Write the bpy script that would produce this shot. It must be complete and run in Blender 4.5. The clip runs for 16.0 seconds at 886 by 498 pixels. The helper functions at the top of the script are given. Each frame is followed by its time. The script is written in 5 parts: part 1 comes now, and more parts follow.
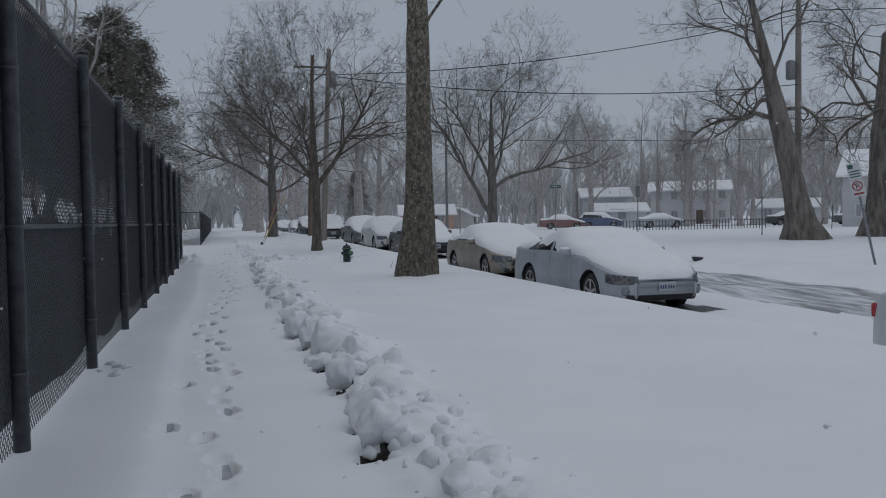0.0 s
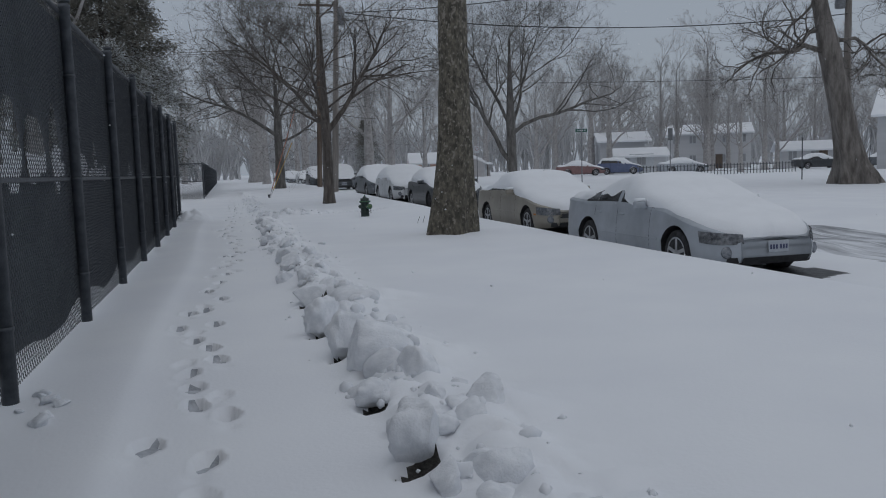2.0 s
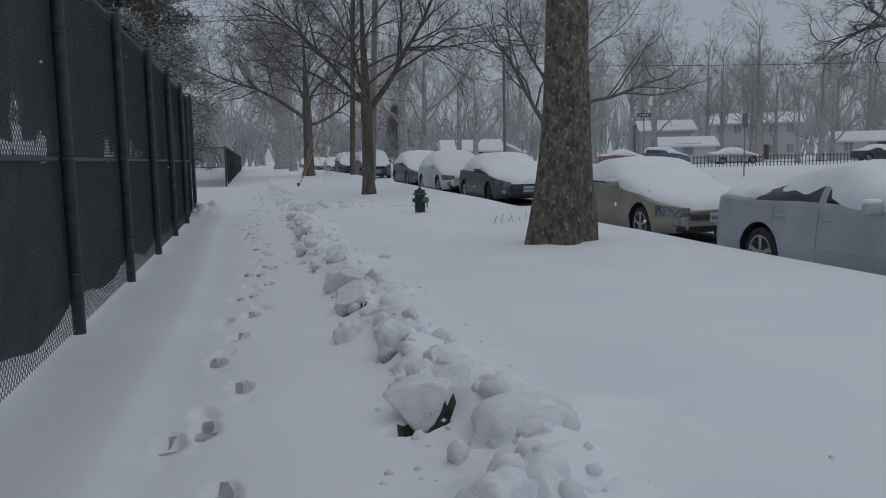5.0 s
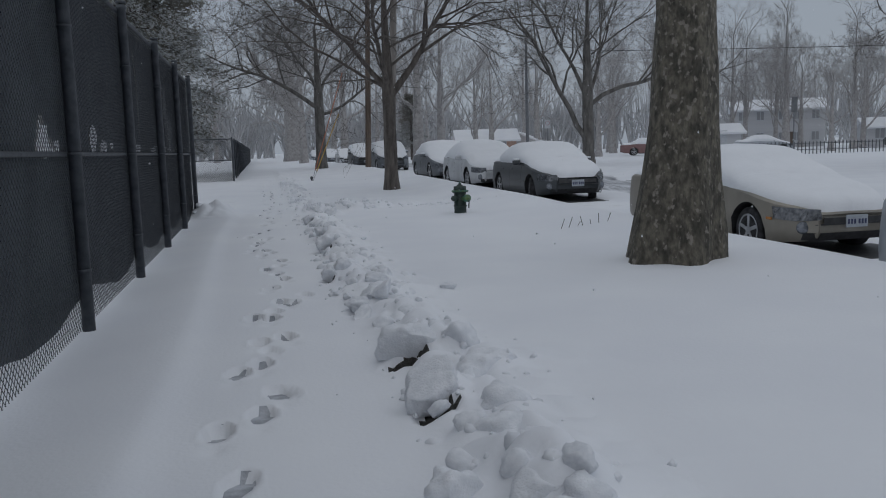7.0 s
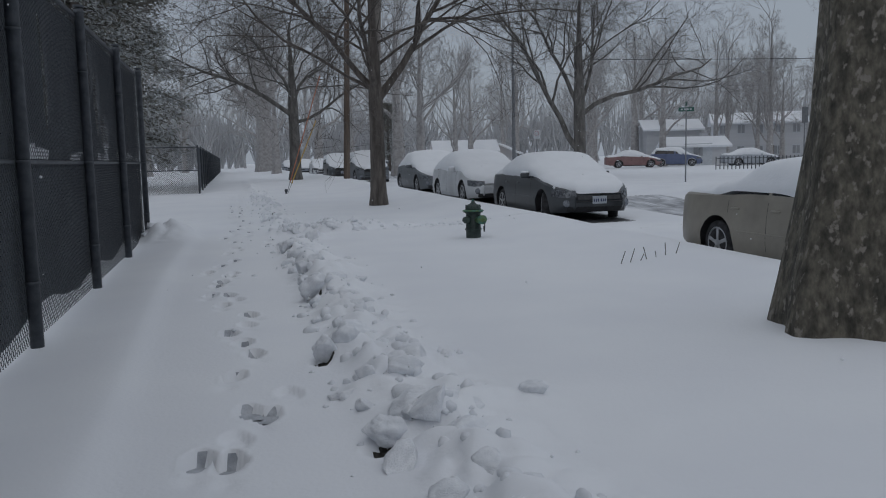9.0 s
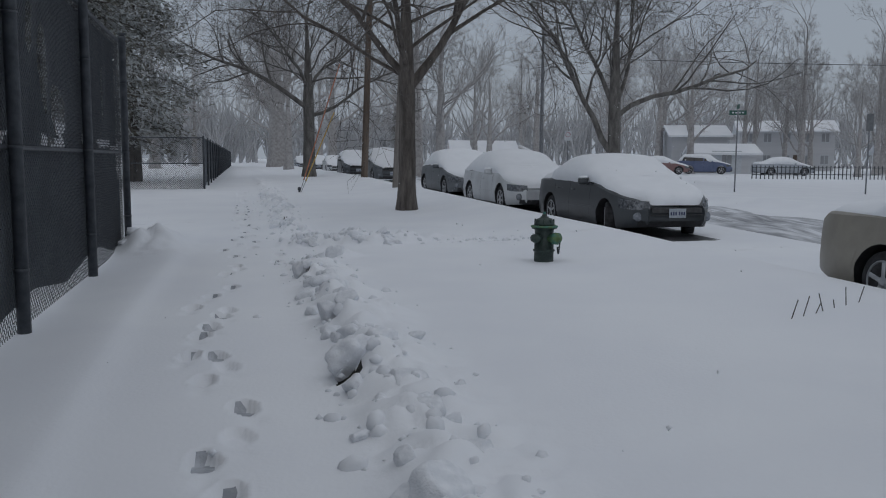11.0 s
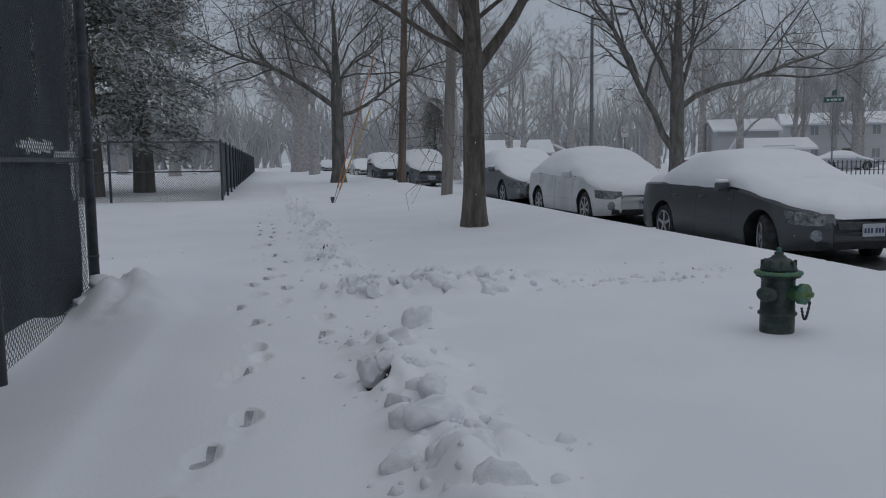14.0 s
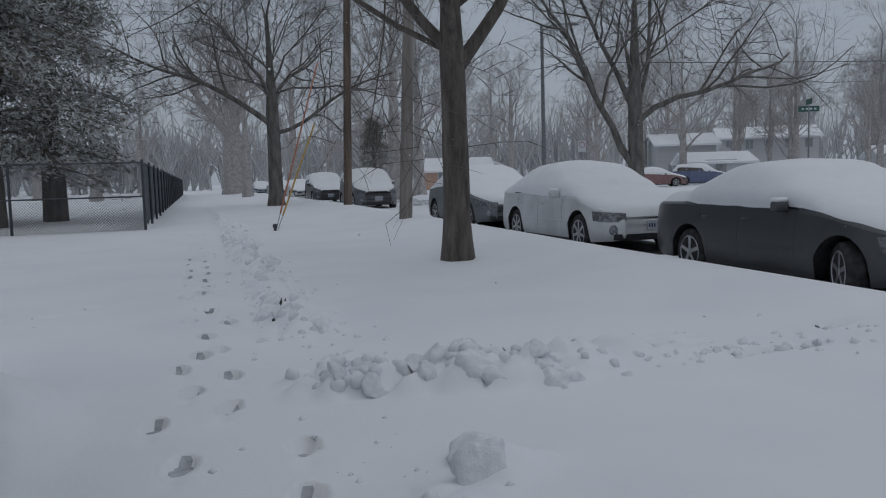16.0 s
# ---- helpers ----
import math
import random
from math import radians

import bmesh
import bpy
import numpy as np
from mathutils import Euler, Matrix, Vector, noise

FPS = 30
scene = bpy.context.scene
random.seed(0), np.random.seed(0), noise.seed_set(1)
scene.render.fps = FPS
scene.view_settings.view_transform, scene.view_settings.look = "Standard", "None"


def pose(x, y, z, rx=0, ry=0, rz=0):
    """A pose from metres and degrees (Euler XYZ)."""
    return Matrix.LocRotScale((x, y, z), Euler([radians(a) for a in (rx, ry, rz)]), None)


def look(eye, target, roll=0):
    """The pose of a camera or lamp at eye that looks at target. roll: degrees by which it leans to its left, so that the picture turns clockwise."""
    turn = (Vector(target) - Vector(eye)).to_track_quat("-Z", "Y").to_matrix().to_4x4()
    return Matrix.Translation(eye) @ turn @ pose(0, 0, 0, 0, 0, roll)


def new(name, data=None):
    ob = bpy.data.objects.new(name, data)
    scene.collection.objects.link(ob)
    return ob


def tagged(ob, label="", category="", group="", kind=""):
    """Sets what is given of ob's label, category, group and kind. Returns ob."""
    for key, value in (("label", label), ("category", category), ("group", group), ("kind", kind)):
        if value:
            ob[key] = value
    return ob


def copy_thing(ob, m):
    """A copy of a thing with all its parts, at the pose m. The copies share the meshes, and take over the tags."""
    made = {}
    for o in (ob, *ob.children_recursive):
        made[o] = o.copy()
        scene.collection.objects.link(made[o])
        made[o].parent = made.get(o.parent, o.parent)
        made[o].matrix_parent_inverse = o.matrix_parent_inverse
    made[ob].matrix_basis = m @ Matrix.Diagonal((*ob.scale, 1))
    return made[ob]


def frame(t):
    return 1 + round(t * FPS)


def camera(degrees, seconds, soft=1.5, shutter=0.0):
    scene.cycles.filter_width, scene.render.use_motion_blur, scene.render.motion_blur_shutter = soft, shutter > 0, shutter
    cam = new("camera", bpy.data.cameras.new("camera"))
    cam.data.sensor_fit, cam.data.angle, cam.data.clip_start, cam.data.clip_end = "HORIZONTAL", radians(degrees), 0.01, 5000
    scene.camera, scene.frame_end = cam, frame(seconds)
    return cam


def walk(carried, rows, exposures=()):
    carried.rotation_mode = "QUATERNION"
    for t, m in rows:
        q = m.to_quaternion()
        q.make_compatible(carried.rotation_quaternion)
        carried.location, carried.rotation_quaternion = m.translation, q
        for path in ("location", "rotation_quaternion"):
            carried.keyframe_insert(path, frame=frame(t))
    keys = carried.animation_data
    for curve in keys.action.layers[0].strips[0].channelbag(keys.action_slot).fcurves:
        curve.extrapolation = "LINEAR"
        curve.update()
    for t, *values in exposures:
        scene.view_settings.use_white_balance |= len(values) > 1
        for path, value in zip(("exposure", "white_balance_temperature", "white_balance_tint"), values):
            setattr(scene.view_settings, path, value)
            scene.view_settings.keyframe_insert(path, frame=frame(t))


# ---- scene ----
cam = camera(56.9, 16.0, soft=1.1)
METRES, EYE, TILT, LEAN, TURN = 22.3, 1.3, 3.5, 2.1, -15.5
ROWS = [
    (0.0, 0.0, 0.0, 0.0, 0.11, -5.55, -1.15),
    (0.5, -0.0059, 0.0317, -0.0031, 0.32, -8.59, -1.02),
    (1.0, -0.0144, 0.0619, -0.0046, 0.06, -8.75, -1.34),
    (1.5, -0.0207, 0.0923, -0.0076, 1.63, -10.13, -0.4),
    (2.0, -0.0274, 0.123, -0.009, 0.54, -9.14, -0.28),
    (2.5, -0.0353, 0.1531, -0.0125, 0.23, -9.19, -0.21),
    (3.0, -0.0417, 0.1847, -0.0141, -0.14, -9.47, -0.47),
    (3.5, -0.0522, 0.2174, -0.017, 1.26, -8.33, -0.85),
    (4.0, -0.0587, 0.2481, -0.0193, 1.13, -8.85, -0.68),
    (4.5, -0.0692, 0.2762, -0.0217, 1.91, -9.48, -0.95),
    (7.0, -0.1109, 0.4276, -0.0319, 2.82, -10.61, -0.25),
    (7.5, -0.1199, 0.4603, -0.0339, 1.62, -10.6, -0.59),
    (8.0, -0.1277, 0.4912, -0.0367, 1.65, -10.13, -0.65),
    (8.5, -0.1342, 0.5227, -0.0384, 1.24, -9.62, -0.75),
    (9.0, -0.1418, 0.5537, -0.0411, 0.93, -9.81, -0.78),
    (11.5, -0.1788, 0.7083, -0.0527, 2.13, -9.81, -2.81),
    (12.0, -0.1884, 0.7373, -0.0545, 2.28, -9.83, -3.0),
    (12.5, -0.1944, 0.765, -0.0566, 2.43, -9.85, -0.85),
    (13.0, -0.2022, 0.7935, -0.0583, 2.45, -10.44, -0.89),
    (13.5, -0.2085, 0.8217, -0.0602, 3.18, -10.27, -0.45),
    (14.0, -0.2172, 0.8492, -0.0619, 3.32, -9.77, -1.15),
    (14.5, -0.2252, 0.877, -0.0642, 3.38, -10.21, -1.04),
    (15.0, -0.2336, 0.9072, -0.0665, 2.75, -10.54, -0.75),
    (15.5, -0.2431, 0.9354, -0.0686, 1.69, -10.03, -0.74),
    (16.0, -0.2498, 0.9647, -0.0694, -1.4, -8.39, -0.51),
]
walk(cam, [(t, pose(0, 0, EYE, TILT, LEAN, TURN) @ pose(METRES * x, METRES * y, METRES * z, 90 + pitch, roll, yaw)) for t, x, y, z, yaw, pitch, roll in ROWS])

# ---- world and light: an overcast snowy day ----
world = bpy.data.worlds.new("overcast_sky")
scene.world = world
world.use_nodes = True
_n, _l = world.node_tree.nodes, world.node_tree.links
_sky = _n.new("ShaderNodeTexSky")
_sky.sky_type, _sky.sun_disc = "NISHITA", False
_sky.sun_elevation, _sky.sun_rotation = radians(38), radians(200)
_sky.air_density, _sky.dust_density, _sky.ozone_density = 1.0, 4.0, 1.0
_cloud = _n.new("ShaderNodeMixRGB")
_cloud.inputs[0].default_value = 0.93
_cloud.inputs[2].default_value = (2.88, 3.26, 3.80, 1)
_l.new(_sky.outputs[0], _cloud.inputs[1])
_bg = _n["Background"]
_bg.inputs[1].default_value = 0.1
_l.new(_cloud.outputs[0], _bg.inputs[0])

sun_data = bpy.data.lights.new("sun", "SUN")
sun_data.energy, sun_data.angle, sun_data.color = 0.42, radians(90), (1.0, 0.97, 0.95)
sun = new("sun", sun_data)
sun.matrix_world = look((14, 4, 60), (0, 10, 0))


# ---- materials ----
def shader(name, colour, other=None, scale=8.0, rough=0.6, metal=0.0, bump=0.0, bump_scale=60.0, detail=4.0, stretch=(1, 1, 1), fine=0.0, contrast=0.3, space="Object", spec=0.5, vary=0.0):
    """Two-tone procedural surface: a broad noise mixes two colours, a fine one adds grain and relief."""
    m = bpy.data.materials.new(name)
    m.use_nodes = True
    n, l = m.node_tree.nodes, m.node_tree.links
    b = n["Principled BSDF"]
    b.inputs["Roughness"].default_value, b.inputs["Metallic"].default_value = rough, metal
    b.inputs["Specular IOR Level"].default_value = spec
    tc, mp = n.new("ShaderNodeTexCoord"), n.new("ShaderNodeMapping")
    l.new(tc.outputs[space], mp.inputs[0])
    mp.inputs["Scale"].default_value = stretch
    big = n.new("ShaderNodeTexNoise")
    big.inputs["Scale"].default_value, big.inputs["Detail"].default_value = scale, detail
    l.new(mp.outputs[0], big.inputs["Vector"])
    ramp = n.new("ShaderNodeValToRGB")
    ramp.color_ramp.elements[0].position, ramp.color_ramp.elements[1].position = 0.5 - contrast / 2, 0.5 + contrast / 2
    ramp.color_ramp.elements[0].color = (*colour, 1)
    ramp.color_ramp.elements[1].color = (*(other or colour), 1)
    l.new(big.outputs[0], ramp.inputs[0])
    out = ramp.outputs[0]
    small = n.new("ShaderNodeTexNoise")
    small.inputs["Scale"].default_value, small.inputs["Detail"].default_value = bump_scale, 3.0
    l.new(mp.outputs[0], small.inputs["Vector"])
    if fine:
        mix = n.new("ShaderNodeMixRGB")
        mix.blend_type = "OVERLAY"
        mix.inputs[0].default_value = fine
        l.new(out, mix.inputs[1])
        l.new(small.outputs[0], mix.inputs[2])
        out = mix.outputs[0]
    if vary:
        info, hue = n.new("ShaderNodeObjectInfo"), n.new("ShaderNodeHueSaturation")
        mr = n.new("ShaderNodeMapRange")
        mr.inputs["To Min"].default_value, mr.inputs["To Max"].default_value = 1 - vary, 1 + vary
        l.new(info.outputs["Random"], mr.inputs[0])
        l.new(mr.outputs[0], hue.inputs["Value"])
        l.new(out, hue.inputs["Color"])
        out = hue.outputs[0]
    l.new(out, b.inputs["Base Color"])
    if bump:
        bp = n.new("ShaderNodeBump")
        bp.inputs["Strength"].default_value, bp.inputs["Distance"].default_value = bump, 0.02
        l.new(small.outputs[0], bp.inputs["Height"])
        l.new(bp.outputs[0], b.inputs["Normal"])
    return m


SNOW = shader("snow", (0.80, 0.82, 0.86), (0.84, 0.86, 0.89), 0.7, 0.75, bump=0.12, bump_scale=38, spec=0.2)
SNOW_CLOD = shader("packed_snow", (0.71, 0.735, 0.775), (0.83, 0.85, 0.885), 2.2, 0.8, bump=0.35, bump_scale=13, fine=0.10, spec=0.2, vary=0.04)
# Trodden snow of the print floors, also painting shade on their toe walls.
SNOW_TROD_SHADE = shader("trodden_wet_snow_toe_shade", (0.30, 0.32, 0.35), (0.50, 0.52, 0.56), 14, 0.6, bump=0.4, bump_scale=60)
SNOW_CAR = shader("settled_snow", (0.82, 0.84, 0.87), (0.85, 0.87, 0.90), 3.0, 0.75, bump=0.2, bump_scale=24, spec=0.2)
# Earth in the hollows, its dark colour also painting the clods' undercut shade.
SOIL_SHADE = shader("earth_and_undercut_shade", (0.018, 0.017, 0.016), (0.07, 0.066, 0.06), 22, 0.8, bump=0.8, bump_scale=70, fine=0.3)
ASPHALT = shader("wet_asphalt", (0.030, 0.031, 0.034), (0.085, 0.088, 0.094), 7, 0.5, bump=0.4, bump_scale=80, fine=0.3)
SLUSH = shader("churned_snow", (0.26, 0.27, 0.29), (0.76, 0.78, 0.82), 4.5, 0.6, bump=0.9, bump_scale=12, fine=0.35, contrast=0.3, stretch=(1.8, 0.16, 1))
BARK = shader("grey_brown_bark", (0.066, 0.057, 0.051), (0.145, 0.128, 0.115), 9, 0.9, bump=0.9, bump_scale=40, stretch=(1, 1, 0.22), fine=0.4)
BARK_WARM = shader("weathered_grey_bark", (0.090, 0.081, 0.074), (0.215, 0.198, 0.184), 5, 0.9, bump=0.9, bump_scale=30, stretch=(1, 1, 0.2), fine=0.4)
# Bark and twigs paled by distance: the haze is put into their colour.
BARK_MID = shader("lightly_hazed_bark", (0.085, 0.080, 0.076), (0.185, 0.178, 0.168), 5, 0.9, bump=0.7, bump_scale=30, stretch=(1, 1, 0.3), fine=0.3)
TWIG_MID = shader("lightly_hazed_twigs", (0.15, 0.147, 0.145), (0.23, 0.226, 0.224), 5, 0.9)
BARK_HAZED = shader("hazed_bark", (0.31, 0.298, 0.292), (0.45, 0.438, 0.436), 4, 0.9, bump=0.5, bump_scale=20, fine=0.2)
BARK_FAR = shader("strongly_hazed_bark", (0.42, 0.425, 0.44), (0.52, 0.525, 0.54), 3, 0.95, fine=0.1)
TWIG = shader("grey_brown_twigs", (0.075, 0.067, 0.062), (0.13, 0.12, 0.112), 6, 0.9, fine=0.2)
# Needle colour lightened and browned, with the haze over the pines painted in.
NEEDLE = shader("hazed_needles", (0.135, 0.132, 0.112), (0.245, 0.234, 0.204), 1.6, 0.8, fine=0.3, contrast=0.4)
IRON = shader("black_coated_steel", (0.036, 0.042, 0.051), (0.072, 0.080, 0.092), 14, 0.5, bump=0.15, bump_scale=90)
WIRE = shader("black_vinyl_wire", (0.045, 0.050, 0.058), (0.10, 0.107, 0.115), 30, 0.55)
FABRIC = shader("dark_windscreen_fabric", (0.066, 0.076, 0.092), (0.114, 0.128, 0.147), 2.2, 0.9, bump=0.5, bump_scale=120, fine=0.3, detail=6)
RUBBER = shader("tyre_rubber", (0.012, 0.012, 0.013), (0.05, 0.05, 0.055), 10, 0.85, bump=0.3)
ALLOY = shader("alloy_wheel", (0.36, 0.37, 0.39), (0.52, 0.53, 0.55), 9, 0.35, 0.8)
NEEDLE_FROST = shader("frosted_needles", (0.34, 0.36, 0.36), (0.60, 0.62, 0.63), 1.2, 0.85)
BLACK = shader("black_plastic", (0.020, 0.020, 0.022), (0.042, 0.043, 0.046), 12, 0.6)
GLASS_DARK = shader("dark_car_glass", (0.010, 0.012, 0.015), (0.022, 0.025, 0.030), 5, 0.08, spec=0.8)
LAMP_CLEAR = shader("clear_headlamp", (0.30, 0.32, 0.35), (0.10, 0.11, 0.13), 18, 0.12, 0.4)
LAMP_RED = shader("red_tail_lamp", (0.45, 0.02, 0.03), (0.30, 0.01, 0.02), 12, 0.2)
LAMP_AMBER = shader("amber_lamp", (0.55, 0.22, 0.04), (0.42, 0.16, 0.03), 12, 0.25)
PLATE = shader("licence_plate_white", (0.34, 0.37, 0.41), (0.42, 0.45, 0.49), 20, 0.45)
PLATE_INK = shader("plate_ink_blue", (0.03, 0.04, 0.10), (0.05, 0.06, 0.14), 20, 0.5)
WOOD_POLE = shader("weathered_pole_wood", (0.085, 0.062, 0.048), (0.17, 0.135, 0.11), 6, 0.9, bump=0.7, bump_scale=40, stretch=(1, 1, 0.08), fine=0.4)
WOOD_PALE = shader("pale_grey_pole_wood", (0.17, 0.155, 0.14), (0.27, 0.25, 0.235), 6, 0.9, bump=0.6, bump_scale=40, stretch=(1, 1, 0.08), fine=0.3)
STEEL = shader("galvanised_steel", (0.18, 0.19, 0.20), (0.27, 0.28, 0.30), 12, 0.5, 0.5)
CABLE = shader("black_cable", (0.012, 0.012, 0.014), (0.02, 0.02, 0.022), 12, 0.6)
SIGN_GREEN = shader("sign_green", (0.015, 0.085, 0.066), (0.03, 0.115, 0.09), 9, 0.5)
SIGN_WHITE = shader("sign_white", (0.52, 0.55, 0.58), (0.60, 0.63, 0.66), 9, 0.5)
SIGN_RED = shader("sign_red", (0.34, 0.06, 0.06), (0.28, 0.05, 0.05), 9, 0.5)
SIGN_DARK = shader("dark_sign_metal", (0.14, 0.15, 0.16), (0.20, 0.21, 0.22), 9, 0.5, 0.4)
YELLOW = shader("yellow_guard", (0.42, 0.28, 0.06), (0.34, 0.22, 0.05), 8, 0.5)
ORANGE = shader("orange_guard", (0.36, 0.13, 0.07), (0.28, 0.10, 0.05), 8, 0.5)
# House siding and panes are lightened: distance haze painted into the colour.
SIDING = shader("hazed_house_siding", (0.54, 0.55, 0.57), (0.60, 0.61, 0.63), 2, 0.8, bump=0.3, bump_scale=10, stretch=(0.05, 0.05, 1))
SIDING_GREY = shader("hazed_grey_siding", (0.44, 0.45, 0.47), (0.50, 0.51, 0.53), 2, 0.8, bump=0.3, bump_scale=10, stretch=(0.05, 0.05, 1))
BRICK = shader("orange_brick", (0.50, 0.33, 0.26), (0.56, 0.40, 0.33), 5, 0.9, fine=0.3)
WINDOW = shader("hazed_window_glass", (0.28, 0.29, 0.305), (0.34, 0.35, 0.365), 1, 0.4)
BLUE = shader("dull_blue_paint", (0.10, 0.13, 0.23), (0.13, 0.16, 0.26), 3, 0.5)
RED_PAINT = shader("dull_red_paint", (0.21, 0.12, 0.12), (0.25, 0.15, 0.145), 3, 0.5)
HYD_GREEN = shader("dark_green_hydrant_paint", (0.016, 0.030, 0.028), (0.034, 0.056, 0.048), 9, 0.5, bump=0.4, bump_scale=50, fine=0.5)
HYD_TEAL = shader("faded_teal_paint", (0.015, 0.055, 0.050), (0.05, 0.20, 0.17), 11, 0.5, bump=0.4, bump_scale=60, fine=0.4, contrast=0.2)
HYD_LIME = shader("faded_lime_paint", (0.10, 0.17, 0.06), (0.05, 0.16, 0.12), 12, 0.5, bump=0.4, bump_scale=60, fine=0.4, contrast=0.2)


def sycamore_bark():
    """Flaking plane-tree bark: brown plates with pale patches and green-grey lichen low down."""
    m = shader("flaking_sycamore_bark", (0.066, 0.061, 0.050), (0.150, 0.136, 0.108), 12, 0.95, bump=1.0, bump_scale=34, stretch=(1, 1, 0.5), fine=0.85, detail=8, contrast=0.22)
    n, l = m.node_tree.nodes, m.node_tree.links
    b = n["Principled BSDF"]
    old = b.inputs["Base Color"].links[0].from_socket
    tc = n.new("ShaderNodeTexCoord")
    mp = n.new("ShaderNodeMapping")
    mp.inputs["Scale"].default_value = (1, 1, 0.7)
    l.new(tc.outputs["Object"], mp.inputs[0])
    spots = n.new("ShaderNodeTexNoise")
    spots.inputs["Scale"].default_value, spots.inputs["Detail"].default_value = 19.0, 8.0
    l.new(mp.outputs[0], spots.inputs["Vector"])
    sep = n.new("ShaderNodeSeparateXYZ")
    l.new(tc.outputs["Object"], sep.inputs[0])
    up = n.new("ShaderNodeMapRange")
    up.inputs["From Min"].default_value, up.inputs["From Max"].default_value = 0.5, 7.0
    up.inputs["To Min"].default_value, up.inputs["To Max"].default_value = -0.02, 0.065
    l.new(sep.outputs["Z"], up.inputs[0])
    add = n.new("ShaderNodeMath")
    l.new(spots.outputs[0], add.inputs[0])
    l.new(up.outputs[0], add.inputs[1])
    r = n.new("ShaderNodeValToRGB")
    r.color_ramp.elements[0].position, r.color_ramp.elements[1].position = 0.565, 0.64
    l.new(add.outputs[0], r.inputs[0])
    mix = n.new("ShaderNodeMixRGB")
    mix.inputs[2].default_value = (0.25, 0.228, 0.198, 1)
    l.new(r.outputs[0], mix.inputs[0])
    l.new(old, mix.inputs[1])
    l.new(mix.outputs[0], b.inputs["Base Color"])
    return m


SYCAMORE = sycamore_bark()


def paint(name, c, rough=0.3, metal=0.3):
    d = tuple(0.72 * v + 0.012 for v in c)
    return shader(name, c, d, 1.3, rough, metal, bump=0.04, bump_scale=8, fine=0.12, detail=6)


# ---- mesh helpers ----
def mesh_np(name, verts, faces, mats, smooth=True, index=None):
    """A mesh from arrays; faces are all quads or all triangles."""
    verts = np.asarray(verts, dtype=np.float32)
    faces = np.asarray(faces, dtype=np.int32)
    me = bpy.data.meshes.new(name)
    k = faces.shape[1]
    me.vertices.add(len(verts))
    me.vertices.foreach_set("co", verts.ravel())
    me.loops.add(faces.size)
    me.loops.foreach_set("vertex_index", faces.ravel())
    me.polygons.add(len(faces))
    me.polygons.foreach_set("loop_start", np.arange(0, faces.size, k, dtype=np.int32))
    me.polygons.foreach_set("loop_total", np.full(len(faces), k, dtype=np.int32))
    me.polygons.foreach_set("use_smooth", np.full(len(faces), smooth, dtype=bool))
    for m in mats if isinstance(mats, (list, tuple)) else (mats,):
        me.materials.append(m)
    if index is not None:
        me.polygons.foreach_set("material_index", np.asarray(index, dtype=np.int32))
    me.update(calc_edges=True)
    me.validate()
    return me


def part(name, bm, material, parent=None, label="", smooth=False, at=None):
    """Links a bmesh (or a ready mesh) as one object under a thing."""
    if isinstance(bm, bpy.types.Mesh):
        me = bm
    else:
        me = bpy.data.meshes.new(name)
        bmesh.ops.recalc_face_normals(bm, faces=bm.faces)
        bm.to_mesh(me)
        bm.free()
        me.materials.append(material)
        me.polygons.foreach_set("use_smooth", np.full(len(me.polygons), smooth, dtype=bool))
    ob = new(name, me)
    if parent is not None:
        ob.parent = parent
    if at is not None:
        ob.matrix_local = at
    if label:
        ob["label"] = label
    return ob


def thing(name, m, label, category, group="", kind=""):
    ob = new(name)
    ob.matrix_world = m
    ob.empty_display_size = 0.2
    return tagged(ob, label, category, group, kind)


def box(bm, cx, cy, cz, sx, sy, sz, bevel=0.0, m=None):
    r = bmesh.ops.create_cube(bm, size=1.0)
    t = Matrix.Translation((cx, cy, cz)) @ Matrix.Diagonal((sx, sy, sz, 1))
    bmesh.ops.transform(bm, matrix=(m @ t) if m else t, verts=r["verts"])
    if bevel:
        es = list({e for v in r["verts"] for e in v.link_edges})
        bmesh.ops.bevel(bm, geom=es, offset=bevel, segments=2, affect="EDGES", profile=0.5)
    return bm


def lathe(bm, prof, seg=20, m=None, cap=True):
    """A turned body from (radius, height) pairs about z."""
    rings = []
    for r, z in prof:
        ring = []
        for i in range(seg):
            a = 2 * math.pi * i / seg
            v = Vector((r * math.cos(a), r * math.sin(a), z))
            ring.append(bm.verts.new(m @ v if m else v))
        rings.append(ring)
    for a, b in zip(rings, rings[1:]):
        for i in range(seg):
            bm.faces.new((a[i], a[(i + 1) % seg], b[(i + 1) % seg], b[i]))
    for ring in (rings[0], rings[-1]) if cap else ():
        try:
            bm.faces.new(ring)
        except ValueError:
            pass
    return bm


def cross(a, b):
    """Cross product of rows, quicker than numpy's for short arrays."""
    a0, a1, a2, b0, b1, b2 = a[..., 0], a[..., 1], a[..., 2], b[..., 0], b[..., 1], b[..., 2]
    return np.stack([a1 * b2 - a2 * b1, a2 * b0 - a0 * b2, a0 * b1 - a1 * b0], -1)


